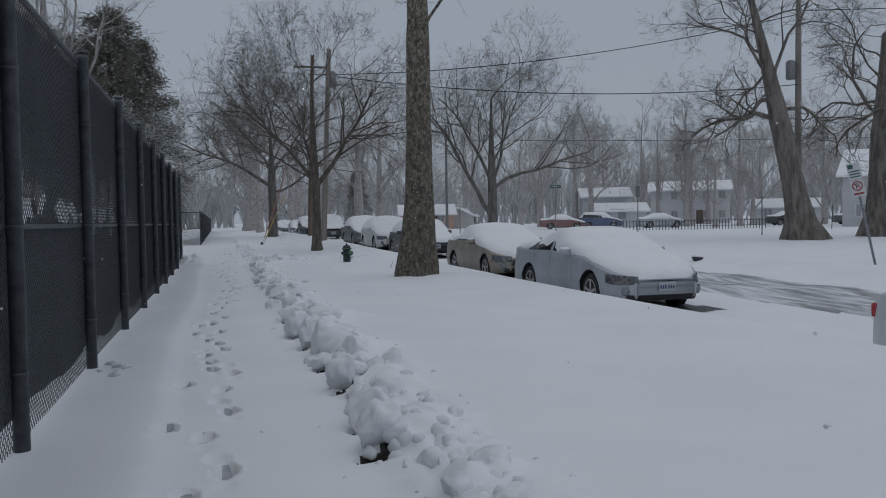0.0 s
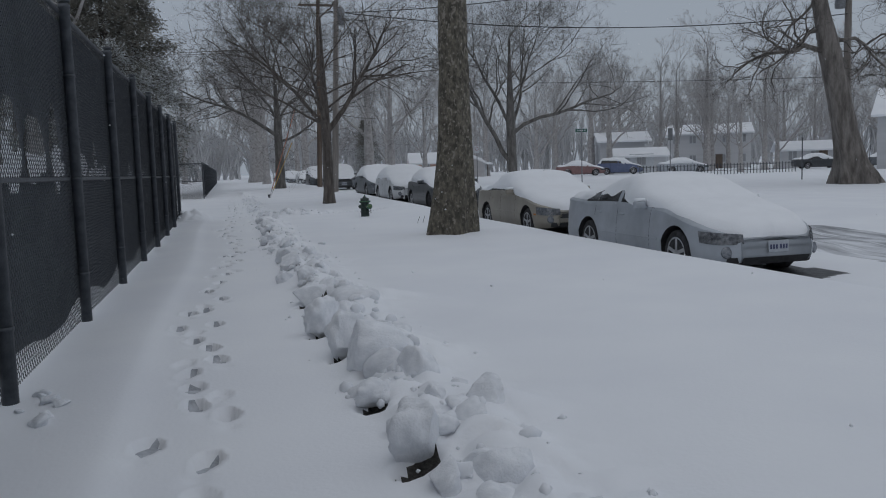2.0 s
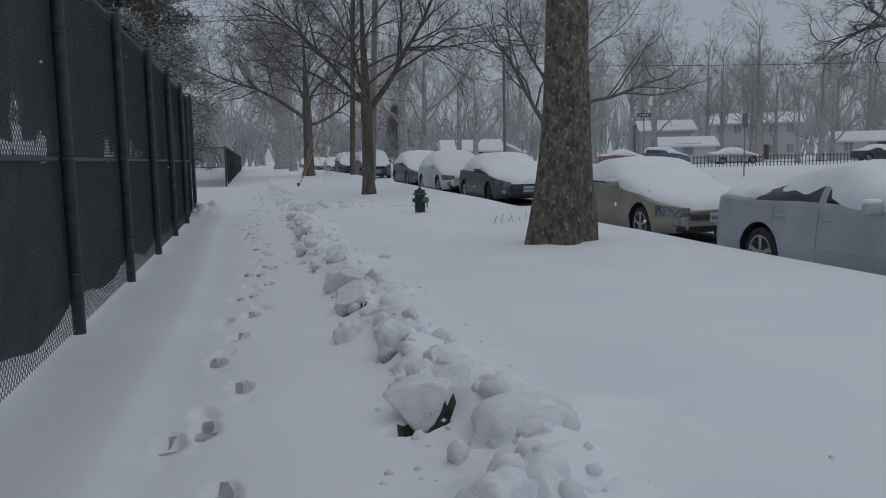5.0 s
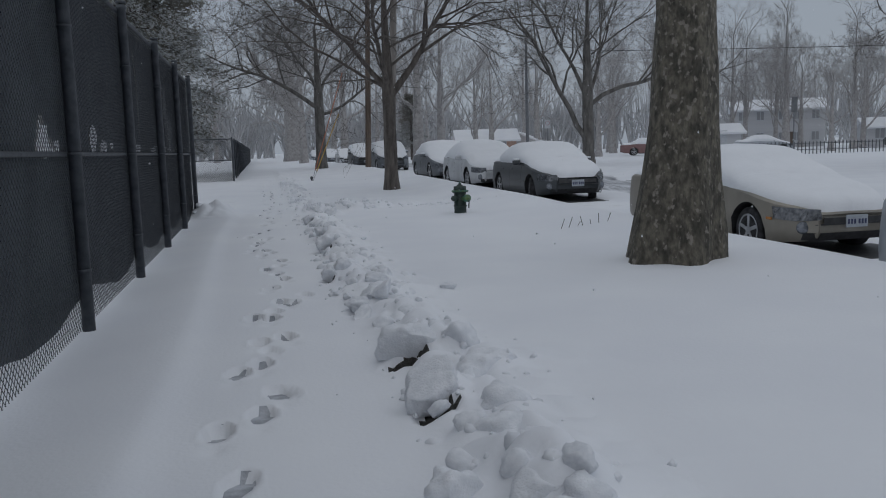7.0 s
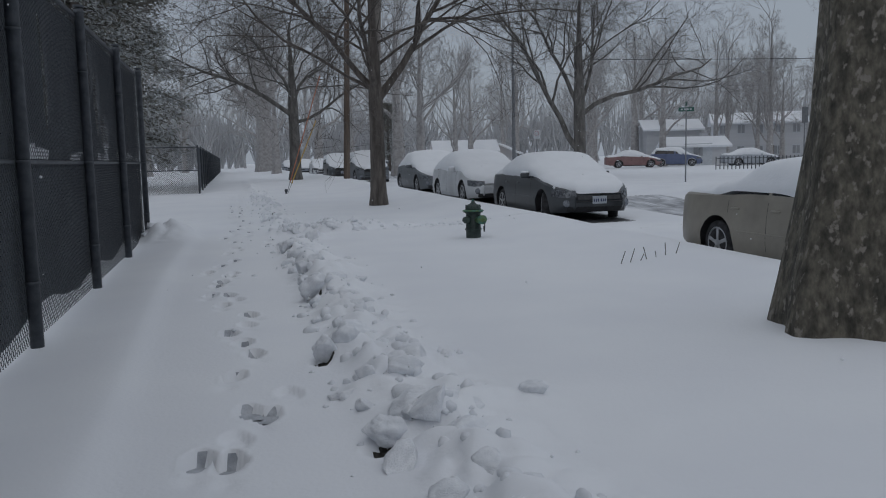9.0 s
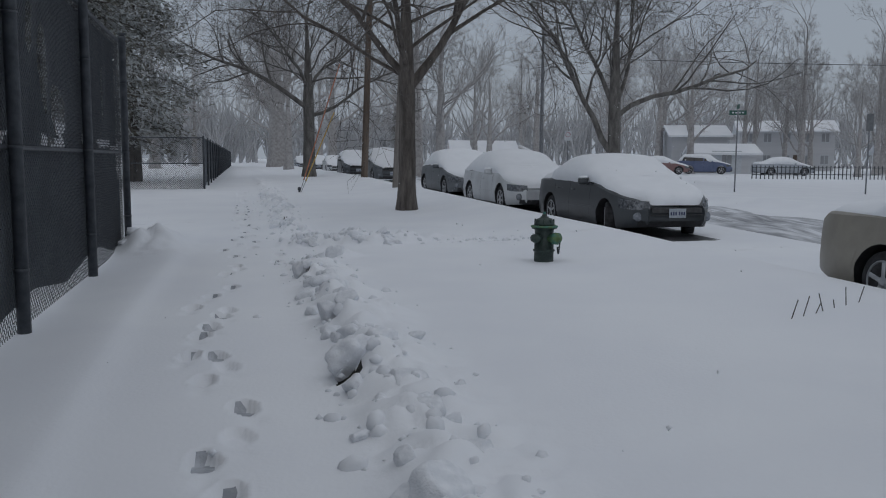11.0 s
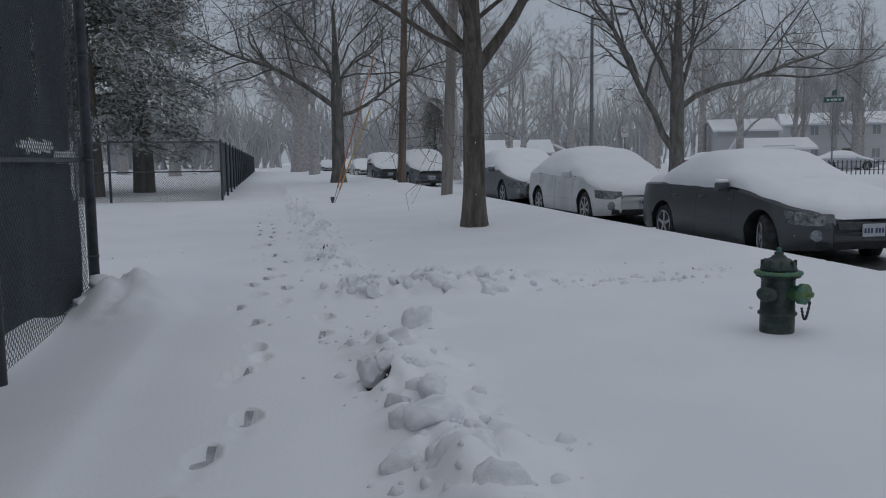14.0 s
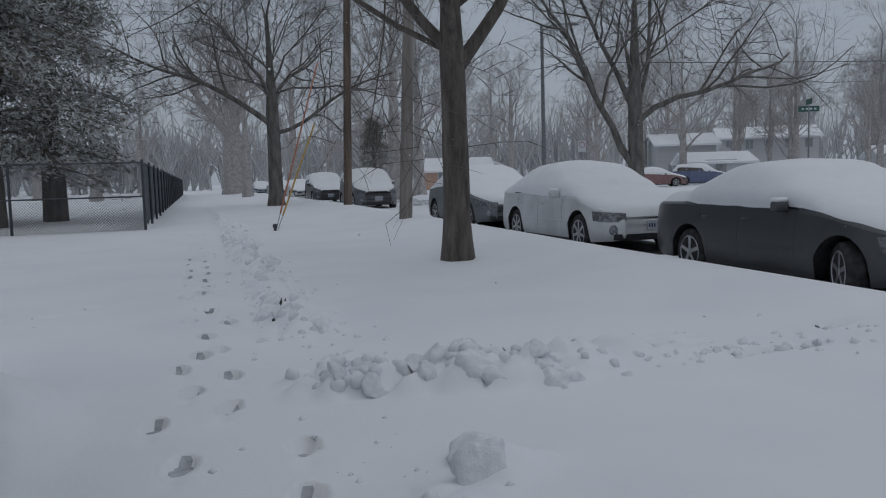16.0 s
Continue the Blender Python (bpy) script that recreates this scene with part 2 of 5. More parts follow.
def tubes(polys, sides):
    """Vertices and quads of many tapered tubes; each a pair of points and radii."""
    vs, fs, base = [], [], 0
    ang = np.arange(sides) * 2 * np.pi / sides
    ca, sa = np.cos(ang), np.sin(ang)
    for pts, rad in polys:
        n = len(pts)
        d = np.gradient(pts, axis=0)
        d /= np.linalg.norm(d, axis=1)[:, None] + 1e-9
        ref = np.array([0.0, 0.0, 1.0]) if abs(d[0][2]) < 0.8 else np.array([1.0, 0.0, 0.0])
        u = cross(d, ref)
        u /= np.linalg.norm(u, axis=1)[:, None] + 1e-9
        w = cross(d, u)
        ring = pts[:, None, :] + rad[:, None, None] * (u[:, None, :] * ca[None, :, None] + w[:, None, :] * sa[None, :, None])
        vs.append(ring.reshape(-1, 3))
        i = (np.arange(n - 1) * sides)[:, None]
        j = np.arange(sides)[None, :]
        k = (j + 1) % sides
        fs.append(np.stack([base + i + j, base + i + k, base + i + sides + k, base + i + sides + j], -1).reshape(-1, 4))
        base += n * sides
    return np.concatenate(vs), np.concatenate(fs)


def tube_mesh(name, polys, sides, material):
    v, f = tubes(polys, sides)
    return mesh_np(name, v, f, material)


def line(a, b, r, n=2, sag=0.0):
    t = np.linspace(0, 1, n)
    p = np.outer(1 - t, np.array(a, float)) + np.outer(t, np.array(b, float))
    p[:, 2] -= sag * 4 * t * (1 - t)
    return p, np.full(n, float(r))


def ramp01(v, a, b):
    s = np.clip((v - a) / (b - a), 0, 1)
    return s * s * (3 - 2 * s)


WAVE_ROWS = {}


def waves(x, y, seed, octaves=4, scale=1.0):
    """Cheap smooth random relief for whole arrays, about -1 to 1."""
    key = (seed, octaves)
    if key not in WAVE_ROWS:
        rg = np.random.RandomState(seed)
        WAVE_ROWS[key] = rg.uniform(0, 1, (octaves, 4, 4))
    out, amp, tot = np.zeros(np.broadcast(x, y).shape), 1.0, 0.0
    for o in range(octaves):
        for ra, rf_, rp, rq in WAVE_ROWS[key][o]:
            a, f = 2 * np.pi * ra, scale * 2.0 ** o * (0.7 + 0.6 * rf_)
            c, s = math.cos(a), math.sin(a)
            out = out + amp * np.sin(f * (x * c + y * s) + 6.28 * rp + 0.9 * np.sin(0.6 * f * (y * c - x * s) + 6.28 * rq))
        tot += amp * 2.2
        amp *= 0.5
    return out / tot


# ---- the ground: one snow sheet with walk, lawn, street and verge ----
FENCE_X, POST_GAP, FENCE_END, FENCE_H = -1.17, 2.77, 27.34, 2.78


def rise(y):
    return 0.25 * ramp01(y, 18, 58)


def road_z(y):
    return -0.37 + 0.44 * np.clip((np.asarray(y, float) - 12) / 30.0, -0.25, 1)


# large clods beside the walk: near foot of each, width, height, whether a darkened hollow gapes under it
CLOD_ROWS = ((0.85, 4.36, 0.28, 0.31, 1), (0.90, 4.95, 0.30, 0.27, 1), (1.10, 4.75, 0.22, 0.18, 0), (0.90, 6.10, 0.26, 0.31, 1), (1.18, 5.90, 0.27, 0.20, 0), (1.36, 6.60, 0.32, 0.25, 0),
             (0.89, 7.10, 0.22, 0.16, 1), (1.09, 7.75, 0.46, 0.34, 1), (0.91, 8.30, 0.28, 0.35, 1), (0.85, 9.17, 0.28, 0.31, 1), (1.27, 10.05, 0.58, 0.30, 0), (0.93, 10.60, 0.38, 0.22, 1),
             (0.98, 11.84, 0.23, 0.27, 1), (0.78, 12.46, 0.22, 0.22, 0), (1.08, 12.30, 0.30, 0.23, 0))
CLOD_ROWS_FAR = ((0.93, 13.51, 0.26, 0.27, 1), (0.98, 14.41, 0.36, 0.26, 1), (1.34, 13.90, 0.42, 0.24, 0), (0.88, 16.20, 0.20, 0.14, 1), (1.14, 16.25, 0.44, 0.26, 0), (1.02, 17.20, 0.27, 0.15, 0),
                 (0.80, 16.95, 0.18, 0.13, 0), (0.79, 17.85, 0.15, 0.18, 1), (0.95, 20.02, 0.28, 0.27, 1), (1.33, 20.14, 0.21, 0.15, 0), (1.02, 21.45, 0.24, 0.22, 1), (1.26, 21.44, 0.34, 0.22, 0),
                 (1.11, 22.45, 0.28, 0.27, 0), (0.97, 23.92, 0.20, 0.21, 1), (1.46, 25.24, 0.25, 0.26, 0), (1.05, 29.28, 0.18, 0.20, 1))


def ground_z(x, y):
    x, y = np.broadcast_arrays(np.atleast_1d(np.asarray(x, float)), np.atleast_1d(np.asarray(y, float)))
    lawn = rise(y) + 0.06 * ramp01(x, 1.1, 2.0)
    z = lawn + 0.012 * waves(x, y, 3, 3, 0.5)
    # a low wind-blown ridge along the walk beside the fence
    cx = -0.48 + 0.05 * np.sin(0.5 * y)
    z = z + np.where(x < cx, 0.045 * np.exp(-((x - cx) / 0.35) ** 2), 0.045 * np.exp(-((x - cx) / 0.15) ** 2)) * ramp01(y, 30, 27)
    # heap where the fence ends
    z = z + 0.40 * np.exp(-((x + 0.78) / 0.36) ** 2 - ((y - 26.9) / 0.55) ** 2) * (0.45 + 0.55 * np.abs(waves(x, y, 9, 3, 6)) ** 0.7)
    # snow banked round the sycamore's foot
    z = z + 0.07 * np.exp(-((x - 4.2) ** 2 + (y - 17.2) ** 2) / 0.8)
    # snow heaped round and behind the large clods
    for cx_, cy_, cw, ch, hollow in CLOD_ROWS + CLOD_ROWS_FAR:
        near_ = (np.abs(x - cx_) < 1.2) & (np.abs(y - cy_) < 1.2)
        if near_.any():
            u, v = x[near_] - cx_ - 0.3 * cw, y[near_] - cy_ - 0.55 * cw
            z[near_] += 0.42 * ch * np.exp(-(np.where(u < 0, u / (0.42 * cw), u / (0.95 * cw))) ** 2 - (v / (0.60 * cw)) ** 2) * (0.75 + 0.5 * waves(u * 9, v * 9, int(cy_ * 10) % 83, 3, 1.0))
    # heap of thrown snow under the clods
    row = ramp01(y, 25.6, 24.8) + ramp01(y, 28.2, 28.8) * ramp01(y, 70, 40)
    lumps = 0.62 * np.abs(waves(x, y, 41, 2, 5.5)) ** 0.7 + 0.55 * np.abs(waves(x, y, 42, 2, 13)) ** 0.7
    z = z + row * (0.02 + 0.15 * lumps) * np.exp(-(np.where(x < 1.12, (x - 1.12) / 0.20, (x - 1.12) / 0.36)) ** 2)
    lumps = 0.62 * np.abs(waves(x, y, 43, 2, 7.0)) ** 0.7 + 0.55 * np.abs(waves(x, y, 44, 2, 15)) ** 0.7
    z = z + (0.01 + 0.19 * lumps * ramp01(x, 4.8, 2.0)) * np.exp(-((y - 27.05 + 0.35 * (x - 1.2) * ramp01(x, 3.2, 2.0)) / 0.28) ** 4) * ramp01(x, 0.75, 1.1) * ramp01(x, 5.2, 2.4)
    # windblown mound of the lawn along the street
    z = z + (0.05 + 0.12 * ramp01(y, 20, 28)) * np.exp(-((x - 5.45) / 0.9) ** 2)
    road = road_z(y) + 0.06 + 0.012 * waves(x, y, 5, 3, 1.3)
    edge = 5.80 + 0.10 * waves(x * 0, y, 8, 3, 0.35)
    t = ramp01(x, edge, edge + 0.75)
    z = z * (1 - t) + road * t
    far = rise(y) * 0.6 - 0.02 + 0.03 * waves(x, y, 11, 3, 0.25)
    t = ramp01(x, 14.3, 15.4)
    z = z * (1 - t) + far * t
    z = z + 0.22 * np.exp(-((x - 14.6) / 0.55) ** 2) * (0.6 + 0.4 * waves(x, y, 21, 3, 1.1))
    # wheel ruts of the driven lanes
    lane = ramp01(x, 9.6, 10.0) * ramp01(x, 13.0, 12.6)
    z = z + lane * 0.075 * waves(x * 2.2, y * 0.7, 15, 4, 2.2)
    for c in (9.9, 11.3, 12.2):
        z = z - 0.07 * np.exp(-((x - c - 0.1 * np.sin(y * 0.2)) / 0.16) ** 2)
    return z


# boot prints of the trail along the walk, and those past the end of the fence
TRAIL = ((0.01, 4.39), (-0.11, 5.13), (-0.34, 5.36), (0.05, 5.82), (0.0, 6.58), (-0.28, 6.86), (0.09, 7.31), (-0.08, 7.55), (-0.10, 7.95), (-0.14, 8.33), (0.04, 8.69), (-0.02, 9.11),
         (-0.14, 9.43), (-0.29, 9.98), (0.01, 10.1), (-0.24, 10.73), (-0.09, 10.89), (0.06, 11.6), (-0.10, 12.26), (0.03, 13.0), (-0.08, 13.64), (0.12, 13.85), (0.2, 14.2), (-0.01, 14.67),
         (0.12, 14.86), (0.11, 15.43), (0.29, 15.56), (0.07, 16.31), (0.2, 16.25), (0.30, 16.96), (0.39, 16.88), (0.23, 17.7), (0.36, 18.28), (0.2, 19.02), (0.3, 18.64), (0.37, 19.73),
         (0.15, 20.3), (0.04, 20.92), (0.2, 20.88), (0.08, 21.52), (0.13, 21.78), (-0.03, 22.59), (0.2, 22.23), (0.1, 23.14), (0.27, 23.64), (0.21, 24.55), (0.3, 25.2))
TRAIL_END = ((0.27, 26.05), (0.13, 26.72), (0.52, 26.93), (0.83, 26.12), (0.31, 27.35), (0.56, 27.7), (0.24, 27.98), (0.38, 28.4), (0.51, 28.56), (0.43, 29.13), (0.29, 29.93), (0.63, 29.75),
             (0.4, 30.64), (0.5, 30.51), (0.76, 25.49), (0.25, 31.62), (0.43, 31.87))


def footprints():
    """Places of the trodden steps: x, y, turn and depth."""
    rg = random.Random(11)
    steps = [(x, y, rg.uniform(-0.22, 0.22), rg.choice((0.75, 0.95, 1.1, 1.2))) for x, y in TRAIL + TRAIL_END]
    # older steps, half drifted over
    for x, y in TRAIL[::3]:
        steps.append((x + rg.uniform(-0.12, 0.16), y + rg.uniform(0.2, 0.4), rg.uniform(-0.3, 0.3), rg.uniform(0.3, 0.5)))
    y, side = 1.2, 1
    while y < 4.2:
        steps.append((-0.08 + side * 0.1, y, 0.0, 1.0))
        y, side = y + 0.4, -side
    y = 32.3
    while y < 42:
        steps.append((0.40 + side * rg.uniform(0.06, 0.13), y, rg.uniform(-0.2, 0.2), rg.uniform(0.6, 1.1)))
        y += rg.uniform(0.28, 0.5)
        side = -side
    for i in range(16):
        steps.append((1.2 + 0.5 * i + rg.uniform(-0.1, 0.1), 27.0 - 0.03 * i + rg.choice((-0.16, 0.16)), 1.5, 0.8))
        steps.append((-0.6 - 0.42 * i, 31.0 + rg.choice((-0.2, 0.2)), 1.5, 0.7))
    return steps


def spaced(*runs):
    out = [runs[0][0]]
    for a, b, step in runs:
        n = max(1, round((b - a) / step))
        out += list(np.linspace(a, b, n + 1)[1:])
    return np.array(out)


gx = spaced((-900, -300, 200), (-300, -60, 40), (-60, -10, 5), (-10, -1.6, 0.6), (-1.6, -0.6, 0.06), (-0.6, 0.75, 0.022), (0.75, 1.9, 0.032), (1.9, 2.9, 0.045), (2.9, 4.8, 0.09), (4.8, 9.0, 0.16), (9.0, 14.0, 0.1), (14.0, 17.0, 0.25), (17, 40, 1.2), (40, 120, 8), (120, 900, 130))
gy = spaced((-900, -120, 130), (-120, -10, 10), (-10, 1.0, 0.5), (1.0, 30.0, 0.028), (30, 44, 0.07), (44, 48, 0.2), (48, 80, 0.5), (80, 160, 5), (160, 1200, 130))
GX, GY = np.meshgrid(gx, gy)
GZ = ground_z(GX, GY)
PLAIN = GZ.copy()
for fx, fy, turn, depth in footprints():
    i0, i1 = np.searchsorted(gy, (fy - 0.4, fy + 0.4))
    j0, j1 = np.searchsorted(gx, (fx - 0.4, fx + 0.4))
    X, Y = GX[i0:i1, j0:j1] - fx, GY[i0:i1, j0:j1] - fy
    u, v = X * math.cos(turn) + Y * math.sin(turn), Y * math.cos(turn) - X * math.sin(turn)
    waist = 0.053 + 0.010 * np.cos(v * 18)
    inside = (np.abs(u) / waist) ** 3 + (np.abs(v) / 0.12) ** 3
    floor_ = np.clip((1.15 - inside) * 9.0, 0, 1)
    hole = floor_ * (0.80 + 0.30 * np.clip(v / 0.15, -1, 1))
    rim = np.exp(-((np.sqrt((u / 0.07) ** 2 + (v / 0.155) ** 2) - 1.05) / 0.16) ** 2)
    drag = np.exp(-(u / 0.05) ** 2 - ((v + 0.22) / 0.08) ** 2)
    GZ[i0:i1, j0:j1] += depth * (-0.074 * hole + 0.005 * rim - 0.016 * drag + 0.004 * waves(X * 30, Y * 30, int(fy * 10) % 97, 2, 1.0) * np.exp(-inside * 0.3))
# cells at the clods' near feet: earth plus painted undercut shade
soil_shade_mask = np.zeros(GX.shape, bool)
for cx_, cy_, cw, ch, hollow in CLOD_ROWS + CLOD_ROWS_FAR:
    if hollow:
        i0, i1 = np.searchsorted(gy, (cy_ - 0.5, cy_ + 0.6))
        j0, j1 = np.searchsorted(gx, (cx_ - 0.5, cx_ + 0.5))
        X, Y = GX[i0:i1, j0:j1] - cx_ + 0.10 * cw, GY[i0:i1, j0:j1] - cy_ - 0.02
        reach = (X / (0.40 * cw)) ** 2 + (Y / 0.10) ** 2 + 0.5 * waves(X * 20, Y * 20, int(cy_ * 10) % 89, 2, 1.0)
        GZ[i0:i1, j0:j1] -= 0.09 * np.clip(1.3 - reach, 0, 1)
        soil_shade_mask[i0:i1, j0:j1] |= reach < 0.75
ny, nx = GX.shape
idx = np.arange(ny * nx).reshape(ny, nx)
gf = np.stack([idx[:-1, :-1], idx[:-1, 1:], idx[1:, 1:], idx[1:, :-1]], -1).reshape(-1, 4)
fx_ = 0.25 * (GX[:-1, :-1] + GX[:-1, 1:] + GX[1:, 1:] + GX[1:, :-1]).ravel()
fy_ = 0.25 * (GY[:-1, :-1] + GY[:-1, 1:] + GY[1:, 1:] + GY[1:, :-1]).ravel()
lane_mask = (fx_ > 9.8 + 0.35 * waves(fx_ * 0, fy_, 31, 3, 1.2)) & (fx_ < 12.6 + 0.35 * waves(fx_ * 0, fy_, 32, 3, 1.2)) & (fy_ > -60) & (fy_ < 140)
cells = lane_mask.astype(int)
cells[soil_shade_mask[:-1, :-1].ravel()] = 2
for y0, y1 in ((12.0, 17.0), (18.5, 23.4), (27.9, 32.7), (33.6, 38.4), (39.2, 44.0)):
    edge_ = 0.18 * waves(fx_, fy_, 71, 3, 3.0)
    cells[(np.abs(fx_ - 7.3) < 0.92 + edge_) & (fy_ > y0 - 0.12 + edge_) & (fy_ < y1 - 0.1 + edge_)] = 3
ground = new("ground", mesh_np("ground", np.stack([GX, GY, GZ], -1).reshape(-1, 3), gf, (SNOW, SLUSH, SOIL_SHADE, ASPHALT), True, cells))
tagged(ground, "snow-covered ground with trodden walk, lawn and rutted street", "ground", kind="structure")


def gz(x, y):
    """Height of the snow sheet, without the boot prints."""
    i = int(np.clip(np.searchsorted(gy, y) - 1, 0, len(gy) - 2))
    j = int(np.clip(np.searchsorted(gx, x) - 1, 0, len(gx) - 2))
    v, u = (y - gy[i]) / (gy[i + 1] - gy[i]), (x - gx[j]) / (gx[j + 1] - gx[j])
    return float((1 - v) * ((1 - u) * PLAIN[i, j] + u * PLAIN[i, j + 1]) + v * ((1 - u) * PLAIN[i + 1, j] + u * PLAIN[i + 1, j + 1]))


# dark sheets: trodden floors, and a last row painting the toe wall's shade
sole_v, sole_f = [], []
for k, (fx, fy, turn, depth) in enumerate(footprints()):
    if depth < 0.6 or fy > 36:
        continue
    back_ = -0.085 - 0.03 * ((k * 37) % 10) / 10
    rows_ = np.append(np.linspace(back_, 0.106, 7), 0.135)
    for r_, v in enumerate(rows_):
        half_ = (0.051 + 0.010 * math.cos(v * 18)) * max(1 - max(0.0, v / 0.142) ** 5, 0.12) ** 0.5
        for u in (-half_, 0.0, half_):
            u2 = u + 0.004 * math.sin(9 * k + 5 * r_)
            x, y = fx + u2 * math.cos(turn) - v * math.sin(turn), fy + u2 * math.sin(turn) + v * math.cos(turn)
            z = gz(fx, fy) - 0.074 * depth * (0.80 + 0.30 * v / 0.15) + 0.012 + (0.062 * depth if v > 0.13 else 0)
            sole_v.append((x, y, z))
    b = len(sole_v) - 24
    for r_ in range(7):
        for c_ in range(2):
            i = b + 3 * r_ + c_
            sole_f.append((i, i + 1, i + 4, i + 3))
tagged(new("boot_prints", mesh_np("boot_prints", np.array(sole_v), np.array(sole_f), SNOW_TROD_SHADE)), "dark wet soles of boot prints with shade painted up the toe walls", "footprints", kind="stuff")


# ---- tennis-court fence ----
def chain_link(length, height, pitch=0.06, r=0.0026):
    """Two crossing families of straight wires in the x = 0 plane, running along y."""
    polys = []
    n = int((length + height) / pitch)
    for i in range(n):
        s = i * pitch
        y0, z0 = (s, 0.0) if s <= length else (length, s - length)
        y1, z1 = (s - height, height) if s - height >= 0 else (0.0, s)
        if abs(z1 - z0) > 0.02:
            a = line((0.003, y0, z0), (0.003, y1, z1), r)
            b = line((-0.003, length - y0, z0), (-0.003, length - y1, z1), r)
            polys += [a, b]
    return polys


# rips in the fabric: place along the fence, height, half-length, half-height
TEARS = ((3.2, 1.66, 0.5, 0.10), (5.9, 1.70, 0.55, 0.16), (7.35, 1.62, 0.5, 0.10), (8.75, 1.74, 0.26, 0.30), (9.5, 1.72, 0.36, 0.24), (10.25, 1.74, 0.18, 0.34), (11.5, 1.62, 0.35, 0.11), (12.5, 1.70, 0.10, 0.22), (13.1, 1.58, 0.16, 0.10), (15.7, 1.62, 0.12, 0.14), (17.4, 1.62, 0.16, 0.12), (20.3, 2.2, 0.07, 0.5), (22.7, 2.55, 0.10, 0.30), (23.1, 2.2, 0.16, 0.34), (23.6, 1.85, 0.30, 0.22), (26.0, 1.60, 0.45, 0.05), (26.1, 2.2, 0.05, 0.35), (24.9, 1.6, 0.2, 0.08), (27.1, 2.0, 0.07, 0.8))


def windscreen(y0, y1, bottom, top, seed, tear, cell=0.04, patch=False):
    """Fabric with a wavy torn lower edge and a band of rips; cells are left out where it is torn."""
    ys, ts = np.arange(y0, y1 + cell / 2, cell), np.linspace(0, 1, int((top - bottom) / cell))
    Y, T = np.meshgrid(ys, ts)
    low = bottom + 0.05 * np.sin(Y * 2 * np.pi / POST_GAP + 1.0) + 0.05 * waves(Y, Y * 0, seed + 1, 3, 2.0)
    Z = low + (top - low) * T
    X = 0.012 * waves(Y, Z * 2.5, seed, 4, 2.0)
    i = np.arange(Y.size).reshape(Y.shape)
    f = np.stack([i[:-1, :-1], i[:-1, 1:], i[1:, 1:], i[1:, :-1]], -1).reshape(-1, 4)
    cy, cz = 0.25 * (Y[:-1, :-1] + Y[:-1, 1:] + Y[1:, 1:] + Y[1:, :-1]).ravel(), 0.25 * (Z[:-1, :-1] + Z[:-1, 1:] + Z[1:, 1:] + Z[1:, :-1]).ravel()
    keep = np.ones(len(cy), bool)
    rough_edge = 0.35 * waves(cy, cz, seed + 4, 3, 14)
    for ty, tz, ry, rz in TEARS if tear else ():
        keep &= ((cy - ty) / ry) ** 2 + ((cz - tz + 0.2) / rz) ** 2 + rough_edge > 1
    if tear:
        slit = waves(cy, cz * 0.6, seed + 2, 3, 3.2)
        keep &= ~((np.abs(cz - 1.36 - 0.03 * waves(cy, cz * 0, 6, 2, 2.0)) < 0.05) & (slit > 0.12))
    if patch:
        keep = ~keep & (cz < 1.52 + 0.10 * waves(cy, cz, 61, 3, 5.0)) & (waves(cy, cz, 62, 3, 9.0) > -0.55)
        return mesh_np("clinging_snow", np.stack([X + 0.012, Y, Z], -1).reshape(-1, 3), f[keep], SNOW, False)
    return mesh_np("windscreen", np.stack([X, Y, Z], -1).reshape(-1, 3), f[keep], FABRIC, False)


fence = thing("tennis_court_fence", pose(FENCE_X, 0, 0), "tall black chain-link court fence with torn dark windscreen", "fence")
fence_start = FENCE_END - 12 * POST_GAP
for k in range(13):
    bm = bmesh.new()
    lathe(bm, [(0.047, -0.4), (0.047, FENCE_H), (0.054, FENCE_H + 0.005), (0.05, FENCE_H + 0.035), (0.02, FENCE_H + 0.06)], 16)
    for z in (0.45, 1.3, 2.2, 2.85):
        lathe(bm, [(0.048, z - 0.012), (0.052, z - 0.012), (0.052, z + 0.012), (0.048, z + 0.012)], 16)
    py = FENCE_END - k * POST_GAP
    part("post", bm, IRON, fence, smooth=True, at=pose(0.05, py, 0))
part("top_rail", tube_mesh("top_rail", [line((0, fence_start, FENCE_H - 0.02), (0, FENCE_END, FENCE_H - 0.02), 0.022, 12)], 8, IRON), None, fence)
part("middle_rail", tube_mesh("middle_rail", [line((-0.01, fence_start, 1.30), (-0.01, FENCE_END, 1.30), 0.019, 12)], 8, IRON), None, fence)
part("chain_link", tube_mesh("chain_link", chain_link(FENCE_END - fence_start, FENCE_H), 3, WIRE), None, fence, at=pose(-0.005, fence_start, 0))
part("windscreen", windscreen(fence_start, FENCE_END - 0.08, 0.16, FENCE_H - 0.08, 4, 0.75, 0.03), None, fence, "torn dark windscreen fabric", at=pose(-0.03, 0, 0))

part("clinging_snow", windscreen(fence_start, FENCE_END - 0.08, 0.16, FENCE_H - 0.08, 4, 0.75, 0.03, True), None, fence, "snow caught in the rips", at=pose(-0.03, 0, 0))

